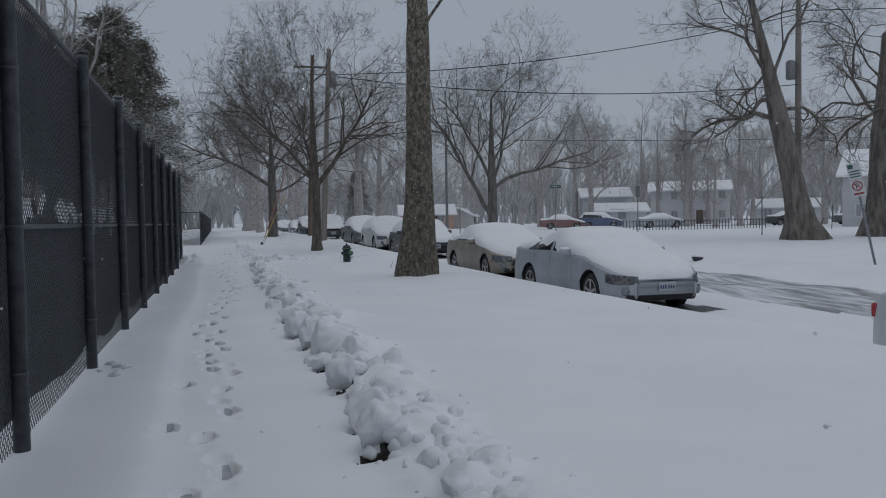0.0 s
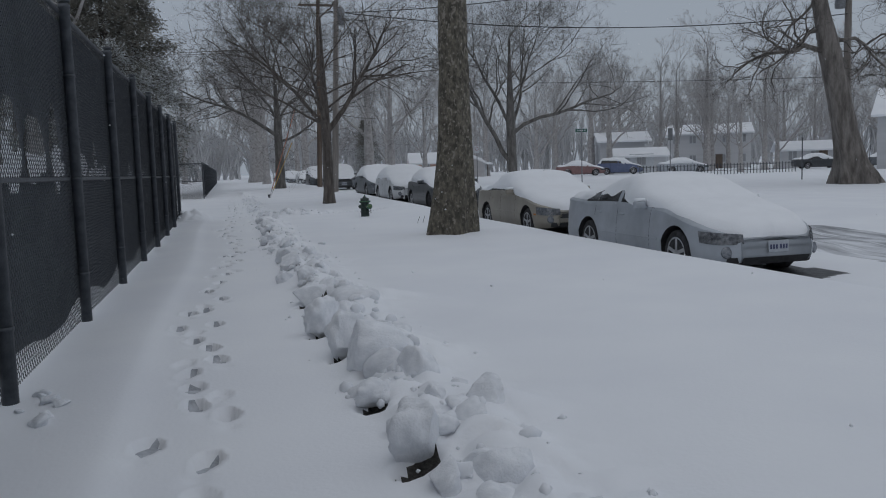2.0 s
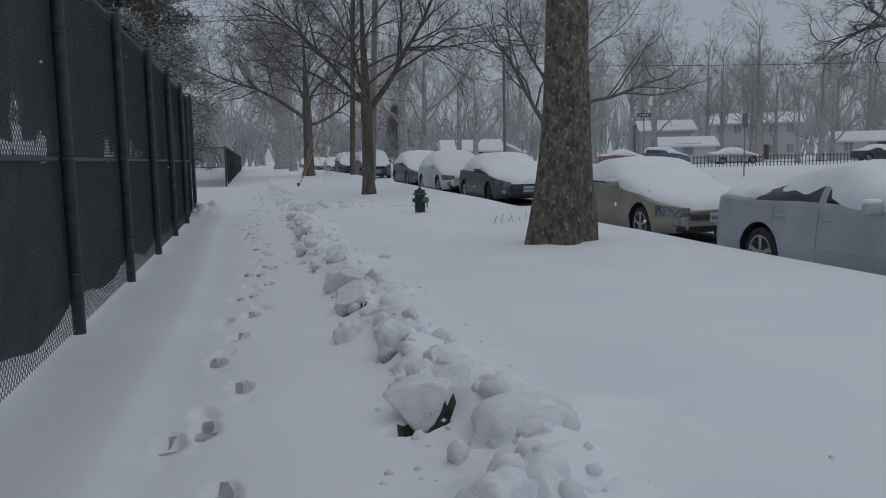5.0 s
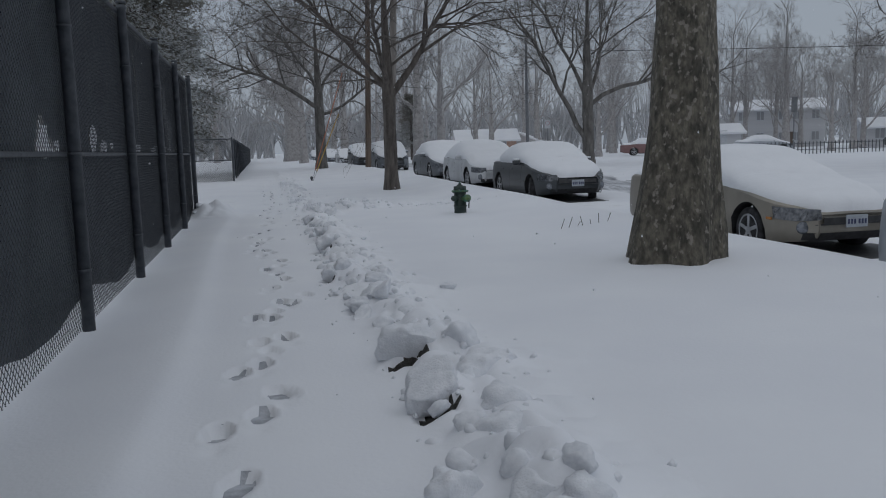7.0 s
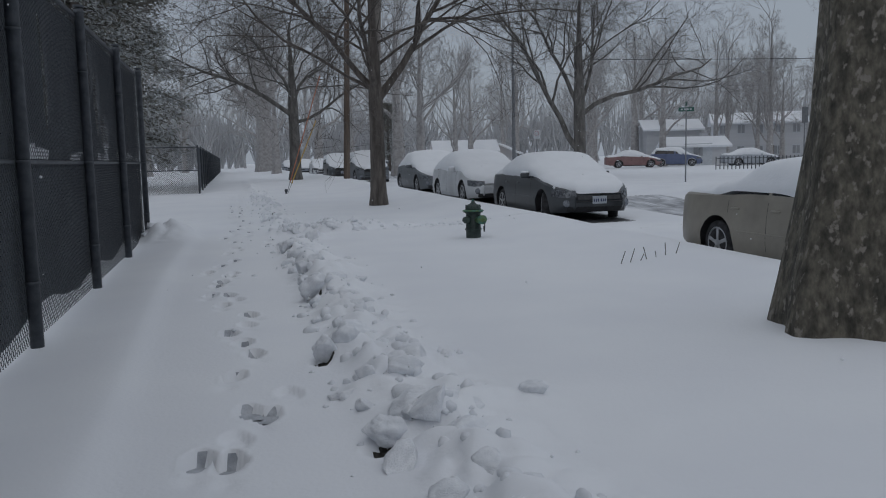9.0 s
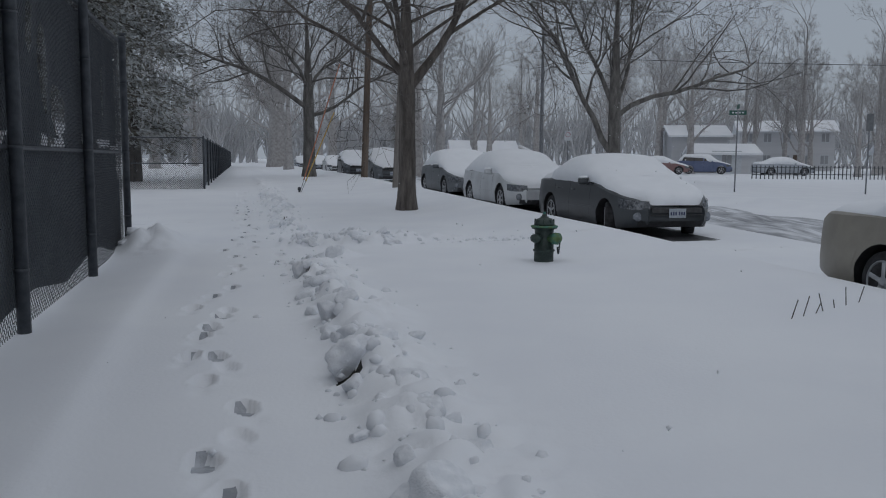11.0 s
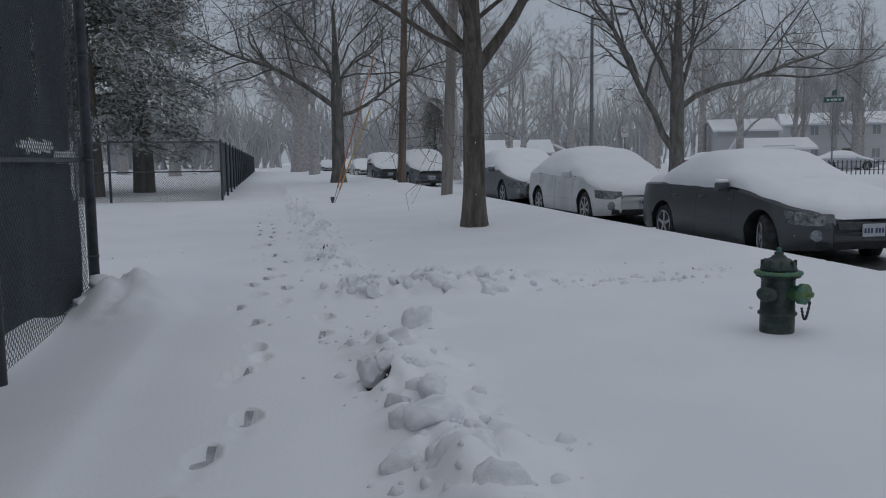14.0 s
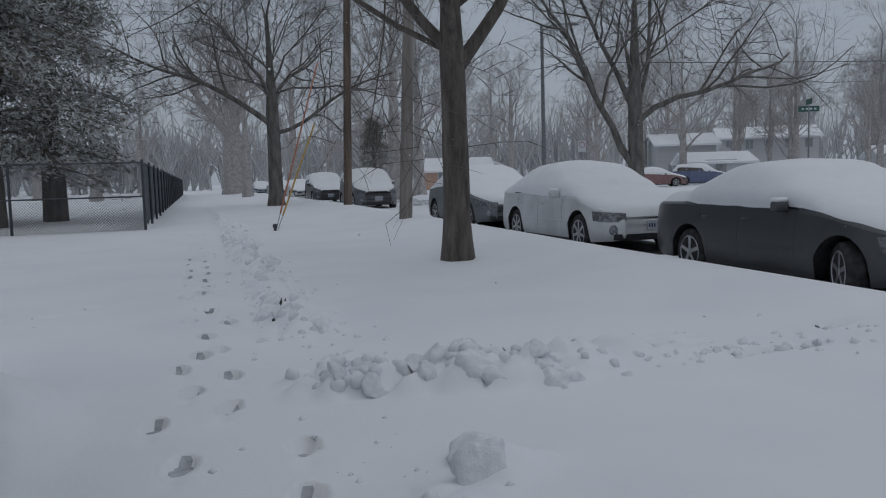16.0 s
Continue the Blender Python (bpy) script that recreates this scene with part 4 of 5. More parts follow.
# ---- fire hydrant ----
def hydrant(x, y):
    top = thing("fire_hydrant", pose(x, y, gz(x, y) - 0.055, 0, 0, 20) @ Matrix.Diagonal((1.06, 1.06, 0.775, 1)), "dark green fire hydrant with teal hose cap standing in snow", "hydrant")
    bm = bmesh.new()
    lathe(bm, [(0.165, 0.0), (0.165, 0.03), (0.105, 0.035), (0.105, 0.22), (0.118, 0.225), (0.118, 0.245), (0.105, 0.25), (0.102, 0.52), (0.108, 0.55), (0.135, 0.555), (0.135, 0.58)], 28)
    barrel = part("barrel", bm, HYD_GREEN, top, smooth=True)
    for i in range(8):
        bm = bmesh.new()
        lathe(bm, [(0.014, 0.03), (0.014, 0.05), (0.004, 0.055)], 6, pose(0.14 * math.cos(i * 0.785), 0.14 * math.sin(i * 0.785), 0))
        part("bolt", bm, HYD_GREEN, barrel)
        bm = bmesh.new()
        lathe(bm, [(0.012, 0.57), (0.012, 0.605), (0.004, 0.61)], 6, pose(0.122 * math.cos(i * 0.785 + 0.3), 0.122 * math.sin(i * 0.785 + 0.3), 0))
        part("bolt", bm, HYD_LIME, barrel)
    bm = bmesh.new()
    lathe(bm, [(0.145, 0.575), (0.148, 0.585), (0.145, 0.60), (0.120, 0.605)], 28)
    part("flange", bm, HYD_LIME, top, smooth=True)
    bm = bmesh.new()
    lathe(bm, [(0.112, 0.60), (0.110, 0.63), (0.098, 0.67), (0.072, 0.705), (0.045, 0.72), (0.042, 0.735), (0.028, 0.737), (0.028, 0.765), (0.02, 0.77)], 24)
    for i in range(8):
        box(bm, 0.098, 0, 0.655, 0.02, 0.014, 0.09, 0.004, pose(0, 0, 0, 0, 0, 45 * i))
    part("bonnet", bm, HYD_GREEN, top, smooth=True)
    bm = bmesh.new()
    lathe(bm, [(0.016, 0.765), (0.016, 0.80), (0.01, 0.805)], 5)
    part("operating_nut", bm, HYD_TEAL, top)
    for ang, rad, out, mt, lab in ((-75, 0.078, 0.185, HYD_LIME, "lime pumper cap"), (25, 0.058, 0.165, HYD_TEAL, "teal hose cap"), (-170, 0.058, 0.165, HYD_GREEN, "")):
        m = pose(0, 0, 0.42, 0, 0, ang) @ pose(0, 0, 0, 0, 90, 0)
        bm = bmesh.new()
        lathe(bm, [(rad * 0.85, 0.06), (rad * 0.85, out - 0.05), (rad * 1.12, out - 0.05), (rad * 1.12, out - 0.01), (rad * 0.95, out), (0.024, out), (0.022, out + 0.03), (0.008, out + 0.032)], 20, m)
        part("hose_cap", bm, mt, top, lab, smooth=True)
    t = np.linspace(0, 1, 22)
    path = np.stack([0.06 + 0.05 * t, -0.185 + 0.09 * t, 0.36 - 0.17 * np.sin(np.pi * t * 0.85)], -1)
    part("chain", tube_mesh("chain", [(path, 0.006 + 0.005 * (np.arange(22) % 2))], 6, IRON), None, top)
    return top


hydrant(3.74, 24.42)


# ---- trees ----
def grow(rg, start, way, length, radius, level, out, wobble, lift, kids, steps=5, thick=0.006):
    """One branch and, from it, its smaller branches; out[level] collects tubes."""
    pts, rad = [np.array(start)], [radius]
    d = np.array(way, float)
    for i in range(steps):
        d = d + rg.normal(0, wobble, 3) + np.array([0, 0, lift])
        d /= np.linalg.norm(d)
        pts.append(pts[-1] + d * length / steps)
        rad.append(radius * (1 - 0.72 * (i + 1) / steps))
    pts, rad = np.array(pts), np.array(rad)
    out[level].append((pts, rad))
    if level + 1 >= len(out):
        return
    for j in range(kids[level]):
        f = (0.30 + 0.68 * (j + rg.uniform(0, 1)) / kids[level]) * steps
        i = min(int(f), steps - 1)
        p = pts[i] + (pts[i + 1] - pts[i]) * (f - i)
        ax = pts[i + 1] - pts[i]
        ax /= np.linalg.norm(ax)
        side = cross(ax, rg.normal(0, 1, 3))
        side /= np.linalg.norm(side) + 1e-9
        a = rg.uniform(0.55, 1.05)
        nd = ax * math.cos(a) + side * math.sin(a)
        nd[2] += 0.12
        ln = length * rg.uniform(0.42, 0.68) * (1.15 - 0.45 * f / steps)
        grow(rg, p, nd, ln, max(radius * (1 - 0.72 * f / steps) * 0.62, thick), level + 1, out, wobble * 1.15, lift, kids, max(2, steps - 2), thick)


def tree(m, label, seed, height=9.0, fork=2.6, r=0.18, spread=3.6, limbs=8, kids=(6, 6, 5), bark=BARK, twig=TWIG, lean=(0.0, 0.0), leader=0.72, flare=1.45, elev=(30, 62), lift=0.05, wobble=0.13, thin=1.0, aim=None, buttress=0.0, near=False, flare_h=None, thick=0.006, kick=0.0, main=()):
    rg = np.random.RandomState(seed)
    top = thing("bare_tree", m, label, "tree", "bare winter trees")
    n = 26
    t = np.linspace(0, 1, n)
    hz = height * leader
    P = np.stack([lean[0] * t ** 1.1 * hz + 0.05 * np.sin(3 * t + seed) * t, lean[1] * t * hz + 0.05 * np.sin(4 * t + 2 * seed) * t, -0.25 + (hz + 0.25) * t], -1)
    h = np.clip(P[:, 2], 0, None)
    P[:, 0] += kick * np.exp(-h / 0.9)
    R = r * (1 - 0.80 * np.clip((h - fork) / max(hz - fork, 0.1), 0, 1) ** 0.8) * (1 - 0.12 * np.clip(h / max(fork, 0.1), 0, 1))
    R = R * (1 + (flare - 1) * np.exp(-h / (flare_h or 1.6 * r)))
    v, f = tubes([(P, R)], 28 if r > 0.15 else 10)
    sides = 28 if r > 0.15 else 10
    ring = np.arange(len(v)) % sides
    base = np.exp(-np.clip(v[:, 2], 0, None) / (2.2 * r))
    c = P[np.arange(len(v)) // sides]
    lump = 1 + (0.05 + buttress * base) * np.sin(ring * 2 * np.pi / sides * 5 + seed) + 0.03 * np.sin(v[:, 2] * 5 + ring * 1.3)
    v = c + (v - c) * lump[:, None]
    part("trunk", mesh_np("trunk", v, f, bark), None, top)
    out = [[] for _ in range(len(kids) + 1)]
    for mz, maz, mel, mlen, mr, mlift in main:
        k = min(int((mz + 0.25) / (hz + 0.25) * (n - 1)), n - 2)
        d = (math.cos(radians(maz)) * math.cos(radians(mel)), math.sin(radians(maz)) * math.cos(radians(mel)), math.sin(radians(mel)))
        grow(rg, P[k], d, mlen, R[k] * mr, 0, out, wobble * 0.7, mlift, (kids[0] + 3,) + tuple(kids[1:]), 8, thick)
    for i in range(limbs):
        fz = fork + (hz - fork) * (i / limbs) ** 1.1
        k = min(int((fz + 0.25) / (hz + 0.25) * (n - 1)), n - 2)
        p = P[k]
        az = seed + i * 2.4 + rg.uniform(-0.4, 0.4) if aim is None or i >= len(aim) else radians(aim[i])
        e = radians(rg.uniform(*elev)) + 0.25 * i / limbs
        d = (math.cos(az) * math.cos(e), math.sin(az) * math.cos(e), math.sin(e))
        ln = spread * rg.uniform(0.85, 1.2) * (1.25 - 0.55 * i / limbs)
        grow(rg, p, d, ln, R[k] * rg.uniform(0.42, 0.62) * thin, 0, out, wobble, lift, kids, 7, thick)
    grow(rg, P[-1], P[-1] - P[-2], height - hz, R[-1], 0, out, wobble, 0.1, kids, 6, thick)
    if near:
        for q in out[0]:
            part("limb", tube_mesh("limb", [q], 8, bark), None, top)
        coarse = out[1]
    else:
        coarse = out[0] + out[1]
    v, f = tubes(coarse, 5)
    part("crown", mesh_np("crown", v, f, bark), None, top)
    v, f = tubes([q for o in out[2:] for q in o], 3)
    tagged(part("twig_canopy", mesh_np("twig_canopy", v, f, twig), None, top), kind="stuff")
    return top


def on_ground(x, y, turn=0.0, size=1.0):
    return pose(x, y, gz(x, y), 0, 0, turn) @ Matrix.Diagonal((size, size, size, 1))


# sycamore beside the walk
tree(pose(4.245, 17.20, gz(4.2, 17.2)), "tall sycamore with flaking mottled bark rising from snow", 5, height=15, fork=5.2, r=0.275, spread=3.8, limbs=13, kids=(7, 6, 6), bark=SYCAMORE, lean=(0.004, 0.01), leader=0.85, flare=1.75, flare_h=1.1, elev=(20, 65), buttress=0.10, thin=0.26, near=True, kick=-0.13)
# street trees of the lawn
tree(on_ground(3.86, 33.05), "bare young street tree with spreading branches in snow", 21, height=10.2, fork=2.9, r=0.187, spread=4.4, limbs=12, kids=(8, 6, 5, 2), flare=1.3, elev=(24, 52), wobble=0.20, lift=0.0, thin=0.52, near=True, thick=0.005, leader=0.66, main=((2.75, 8, 46, 4.8, 0.66, 0.0), (2.9, 172, 42, 4.6, 0.5, -0.01), (3.0, 265, 45, 4.2, 0.45, -0.01)))
tree(on_ground(3.75, 57.8), "bare spreading street tree with dark bark paled for haze", 33, height=12.5, fork=4.2, r=0.29, spread=5.0, limbs=12, kids=(8, 6, 5, 2), bark=BARK_MID, twig=TWIG_MID, flare=1.35, elev=(24, 54), wobble=0.20, lift=0.0, thin=0.42, near=True, thick=0.0065, leader=0.64, main=((3.4, 175, 48, 7.0, 0.5, -0.02), (3.2, 5, 34, 6.0, 0.36, -0.02), (4.2, 60, 50, 5.5, 0.4, -0.01), (4.4, 240, 48, 5.0, 0.4, -0.01)))
tree(on_ground(18.1, 52.7), "large bare maple with wide forked limbs across the street", 47, height=14.5, fork=4.4, r=0.32, spread=5.6, limbs=12, kids=(8, 6, 5, 2), bark=BARK_MID, twig=TWIG_MID, flare=1.25, elev=(34, 62), wobble=0.19, lift=0.01, thin=0.42, near=True, thick=0.0065, leader=0.64, main=((1.5, 178, 56, 8.5, 0.55, 0.03), (3.3, 0, 28, 9.0, 0.45, 0.02), (3.9, 160, 60, 7.0, 0.45, 0.0), (3.7, 40, 52, 6.5, 0.4, 0.0)))
# leaning old tree and its neighbour across the street
tree(on_ground(27.8, 33.9), "old leaning tree with twisted crooked limbs and root flare", 61, height=15.5, fork=6.0, r=0.52, spread=4.6, limbs=11, kids=(8, 6, 5, 2), bark=BARK_WARM, lean=(-0.27, 0.0), leader=0.80, flare=2.0, elev=(-8, 45), wobble=0.32, lift=0.02, buttress=0.3, aim=(175, 10, 150, 340, 200, 30, 120), thin=0.5, near=True, thick=0.006)
tree(on_ground(34.4, 36.2), "thick old tree trunk beside the leaning tree", 67, height=15, fork=5.5, r=0.58, spread=5.0, limbs=9, kids=(8, 7, 6), bark=BARK_WARM, lean=(0.02, 0.0), flare=1.8, elev=(5, 45), wobble=0.30, lift=0.02, buttress=0.2, thin=0.55, near=True, thick=0.006)
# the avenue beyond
tree(on_ground(4.3, 104.8), "massive tree trunk along the far walk, paled for haze", 71, height=16, fork=5, r=0.95, spread=6.5, limbs=10, kids=(7, 6, 5), bark=BARK_HAZED, twig=BARK_HAZED, flare=1.4, thick=0.014)
# distant kinds wear the bark colour that holds the haze
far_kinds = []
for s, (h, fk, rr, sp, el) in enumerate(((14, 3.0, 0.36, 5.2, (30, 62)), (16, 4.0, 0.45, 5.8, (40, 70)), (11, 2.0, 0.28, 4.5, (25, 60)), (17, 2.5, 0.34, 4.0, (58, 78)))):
    far_kinds.append(tree(on_ground((14.5, 44, 30.5, 52.5)[s], (74, 96, 80, 84)[s]), "bare tree standing in the distance, paled for haze", 80 + s, height=h, fork=fk, r=rr, spread=sp, limbs=10, kids=(6, 5, 5), bark=BARK_HAZED, twig=BARK_HAZED, elev=el, thick=0.012, wobble=0.16, thin=0.7))
for k, x, y, sc in ((1, 11.5, 68, 0.9), (0, 39.5, 82, 0.95), (3, 49, 88, 0.9), (2, 60, 82, 1.0), (2, 67, 90, 1.15), (0, 25, 96, 0.9), (1, 33, 104, 0.9), (3, 57, 98, 0.95), (0, 73, 80, 0.9), (3, 62.5, 100, 0.9), (2, 80, 86, 1.2),
                    (1, 4.6, 128, 1.0), (0, 4.2, 84, 0.9), (2, 5, 150, 1.2), (0, 16, 120, 1.0), (1, 22, 130, 1.0), (0, -9, 66, 1.0), (3, -13, 58, 1.0), (1, -7, 92, 0.9), (0, -17, 74, 1.0), (2, -22, 62, 1.2), (3, -5, 120, 1.0), (1, -14, 110, 1.0), (0, 45, 110, 1.0), (1, 55, 115, 1.0), (2, 70, 112, 1.3), (0, 84, 104, 1.0), (1, 94, 96, 1.0), (3, 36, 118, 1.0), (3, 78, 98, 0.95), (0, -28, 84, 1.1), (1, 12, 140, 1.0), (0, 28, 145, 1.1),
                    (2, 47, 70, 0.8), (3, 54, 76, 0.85), (2, 63, 74, 0.95), (0, 70, 70, 0.85), (3, 75, 88, 1.0), (2, 57, 90, 1.1), (1, 41, 100, 0.8), (2, 52, 104, 1.3), (0, 66, 100, 0.9), (3, 86, 90, 1.0), (2, 74, 62, 0.9), (2, 20, 84, 1.0), (1, 9.5, 100, 1.0), (1, -8.5, 47, 1.2), (0, -13, 40, 1.25), (1, -15, 52, 1.1)):
    copy_thing(far_kinds[k], on_ground(x, y, 47 * x % 360, sc))


# ---- pines behind the low fence ----
def pine(m, label, seed, height=11.0, r=0.33, width=3.4, bare=1.7, sprays=21000, snowy=0.6):
    rg = np.random.RandomState(seed)
    top = thing("pine_tree", m, label, "tree", "pines behind the fence")
    t = np.linspace(0, 1, 14)
    P = np.stack([0.35 * np.sin(2.2 * t + seed) * t, 0.2 * np.sin(3 * t) * t, -0.2 + height * t], -1)
    part("trunk", tube_mesh("trunk", [(P, r * (1.25 - 1.15 * t))], 12, BARK), None, top)
    boughs, V, F, SV, SF = [], [], [], [], []
    nb = 46
    for i in range(nb):
        z = bare + (height - bare) * (i / nb) ** 0.9
        f = (z - bare) / (height - bare)
        ln = width * (0.55 + 0.6 * math.sin(math.pi * min(1, 0.28 + 0.72 * f))) * (1 - 0.55 * f) * rg.uniform(0.7, 1.15)
        az = i * 2.4 + rg.uniform(-0.3, 0.3)
        s = np.linspace(0, 1, 6)
        q = np.stack([np.cos(az) * ln * s, np.sin(az) * ln * s, z + 0.25 * ln * s - 0.42 * ln * s ** 2], -1) + [np.interp(z, P[:, 2], P[:, 0]), 0, 0]
        boughs.append((q, 0.045 * (1 - 0.8 * s) + 0.004))
        for _ in range(int(sprays / nb)):
            u = rg.uniform(0.25, 1.05)
            c = np.array([np.interp(u, s, q[:, j]) for j in range(3)]) + rg.normal(0, 1, 3) * (0.30, 0.30, 0.22)
            d = np.array([math.cos(az), math.sin(az), -0.35]) + rg.normal(0, 0.6, 3)
            d /= np.linalg.norm(d)
            n = cross(d, rg.normal(0, 1, 3))
            n /= np.linalg.norm(n) + 1e-9
            ln2, wd = rg.uniform(0.10, 0.26), rg.uniform(0.008, 0.022)
            k = cross(d, n)
            tv, tf = (SV, SF) if rg.random_sample() < (snowy if z < 0.6 * height else 0.08) else (V, F)
            for a in range(2):
                ax = n if a == 0 else k
                b = len(tv)
                tv += [c - ax * wd, c + ax * wd, c + d * ln2 * 0.6 + ax * wd * 2.0, c + d * ln2 - ax * wd * 0.5]
                tf.append((b, b + 1, b + 2, b + 3))
    part("crown_frame", tube_mesh("crown_frame", boughs, 5, BARK), None, top)
    part("foliage", mesh_np("foliage", np.array(V), np.array(F), NEEDLE, False), None, top, "hanging needles lightened for haze")
    part("snow_dusting", mesh_np("snow_dusting", np.array(SV), np.array(SF), NEEDLE_FROST, False), None, top, "snow caught in the needles")
    return top


p0 = pine(on_ground(-5.2, 48.6), "tall dark pine with snow on its lower boughs", 3, height=13, width=3.3)
p1_ = pine(on_ground(-4.0, 51.8), "dark pine with leaning trunk and snowy boughs", 9, height=12, width=2.8, bare=2.2)
copy_thing(p0, on_ground(-7.8, 53.5, 130, 0.95))
copy_thing(p1_, on_ground(-9.5, 47.5, 210, 1.0))
copy_thing(p1_, on_ground(15.5, 92, 60, 0.55))


# ---- poles, signs and wires ----
def pole(name, x, y, h, r, material, label, category="pole", lean=(0, 0)):
    top = thing(name, pose(x, y, gz(x, y)), label, category)
    t = np.linspace(0, 1, 8)
    P = np.stack([lean[0] * t * h, lean[1] * t * h, -0.4 + (h + 0.4) * t], -1)
    part("shaft", tube_mesh("shaft", [(P, r * (1 - 0.3 * t))], 14, material), None, top)
    return top


up1 = pole("utility_pole", 5.5, 50.6, 11.0, 0.15, WOOD_POLE, "brown wooden utility pole beside the parked cars", lean=(0.035, 0))
bm = bmesh.new()
box(bm, 0.35, 0, 10.3, 2.2, 0.10, 0.12, 0.01)
part("crossarm", bm, WOOD_POLE, up1)
for dx in (-0.6, 0.4, 1.2):
    bm = bmesh.new()
    lathe(bm, [(0.03, 10.36), (0.06, 10.42), (0.05, 10.50), (0.02, 10.52)], 10, pose(dx, 0, 0))
    part("insulator", bm, STEEL, up1)
up2 = pole("utility_pole", 5.1, 40.9, 9.5, 0.155, WOOD_PALE, "pale grey wooden pole in the snowy lawn", lean=(0.05, 0))
bm = bmesh.new()
lathe(bm, [(0.16, 7.6), (0.19, 7.65), (0.19, 8.3), (0.10, 8.42)], 16, pose(0.62, 0, 0))
part("transformer", bm, STEEL, up2, smooth=True)
up3 = pole("utility_pole", 29.2, 36.2, 13.0, 0.19, WOOD_PALE, "grey utility pole behind the leaning tree", lean=(0.006, 0))
bm = bmesh.new()
lathe(bm, [(0.2, 8.2), (0.24, 8.26), (0.24, 9.1), (0.12, 9.2)], 16, pose(-0.42, 0, 0))
part("transformer", bm, STEEL, up3, smooth=True)
lp = pole("street_lamp", 16.5, 58.5, 8.2, 0.11, STEEL, "slim street lamp pole across the snowy street", "street lamp")
arm = [(np.array([[0, 0, 7.9], [0.5, 0, 8.2], [1.3, 0, 8.3]]), np.array([0.045, 0.04, 0.035]))]
part("arm", tube_mesh("arm", arm, 8, STEEL), None, lp)
bm = bmesh.new()
box(bm, 1.55, 0, 8.28, 0.6, 0.24, 0.12, 0.04)
part("lamp_head", bm, STEEL, lp)

# guy wires with coloured guards
for gxx, gyy, tx, ty, tz, mt, lab in ((2.08, 40.9, 3.95, 45.5, 4.6, ORANGE, "orange"), (2.1, 40.86, 4.3, 45.3, 4.2, YELLOW, "yellow")):
    g = thing("guy_wire", pose(gxx, gyy, gz(gxx, gyy)), "slanting guy wire with %s guard anchored in snow" % lab, "guy wire", "guy wires")
    a, b = np.array([0, 0, -0.1]), np.array([tx - gxx, ty - gyy, tz])
    part("cable", tube_mesh("cable", [line(a, b * 1.0, 0.010)], 6, STEEL), None, g)
    part("guard", tube_mesh("guard", [line(a + (b - a) * 0.1, a + (b - a) * (0.62 if lab == "yellow" else 0.95), 0.021, 3)], 8, mt), None, g, "%s plastic guard" % lab)
    bm = bmesh.new()
    lathe(bm, [(0.02, -0.2), (0.02, 0.05), (0.04, 0.08), (0.04, 0.14), (0.01, 0.16)], 10)
    part("anchor_eye", bm, IRON, g)


def plate(bm, w, h, z, y=-0.03, bevel=0.01):
    return box(bm, 0, y, z, w, 0.006, h, 0)


def sign_post(x, y, h, label, turn=0.0, lean=(0, 0), r=0.028, name="sign_post"):
    top = thing(name, pose(x, y, gz(x, y), lean[0], lean[1], turn), label, "street sign")
    bm = bmesh.new()
    lathe(bm, [(r, -0.3), (r, h), (r * 0.6, h + 0.01)], 10)
    part("post", bm, STEEL if name != "marker_post" else IRON, top, smooth=True)
    return top


# street-name sign with two crossed green blades
s = sign_post(18.7, 43.4, 3.05, "green street-name sign on a slim post", -25)
for tr, z in ((0, 3.0), (90, 3.22)):
    bm = bmesh.new()
    box(bm, 0, 0, z, 0.62, 0.012, 0.17, 0.004, pose(0, 0, 0, 0, 0, tr))
    bl = part("name_blade", bm, SIGN_GREEN, s, "green name blade")
    for j in range(4):
        bm = bmesh.new()
        box(bm, -0.18 + 0.12 * j, -0.009, z, 0.075, 0.004, 0.06, 0, pose(0, 0, 0, 0, 0, tr))
        part("letter_bar", bm, SIGN_WHITE, bl)
# edge-on sign on the verge, a narrow plate sized to fit the camera's view
s = sign_post(22.7, 41.2, 2.95, "edge-on sign on a post, its plate narrowed to fit the view", -25)
bm = bmesh.new()
box(bm, 0, -0.03, 2.62, 0.24, 0.008, 0.62, 0.002)
part("sign_plate", bm, SIGN_DARK, s, "narrow dark sign plate")
# small parking sign across the street
s = sign_post(16.0, 53.5, 2.5, "small white parking sign across the street", -20)
bm = bmesh.new()
plate(bm, 0.32, 0.46, 2.3)
pp = part("sign_plate", bm, SIGN_WHITE, s)
bm = bmesh.new()
lathe(bm, [(0.10, -0.003), (0.12, -0.003), (0.12, 0.003), (0.10, 0.003), (0.10, -0.003)], 20, pose(0, -0.036, 2.36, 90, 0, 0), False)
part("ring", bm, SIGN_RED, pp)
# no-parking sign on a leaning post
s = sign_post(16.03, 17.0, 2.62, "leaning no-parking sign on a dark post in snow", -43, (0, -11.5), 0.03)
bm = bmesh.new()
plate(bm, 0.31, 0.42, 1.98)
np_ = part("sign_plate", bm, SIGN_WHITE, s, "white no-parking plate")
bm = bmesh.new()
lathe(bm, [(0.095, -0.003), (0.125, -0.003), (0.125, 0.003), (0.095, 0.003), (0.095, -0.003)], 24, pose(0, -0.038, 2.04, 90, 0, 0), False)
part("ring", bm, SIGN_RED, np_)
bm = bmesh.new()
box(bm, 0, -0.038, 2.04, 0.2, 0.005, 0.024, 0, Matrix.Translation((0, 0, 2.04)) @ pose(0, 0, 0, 0, 45, 0) @ Matrix.Translation((0, 0, -2.04)))
part("slash", bm, SIGN_RED, np_)
letter = bpy.data.curves.new("letter", "FONT")
letter.body, letter.size, letter.extrude, letter.align_x = "P", 0.19, 0.002, "CENTER"
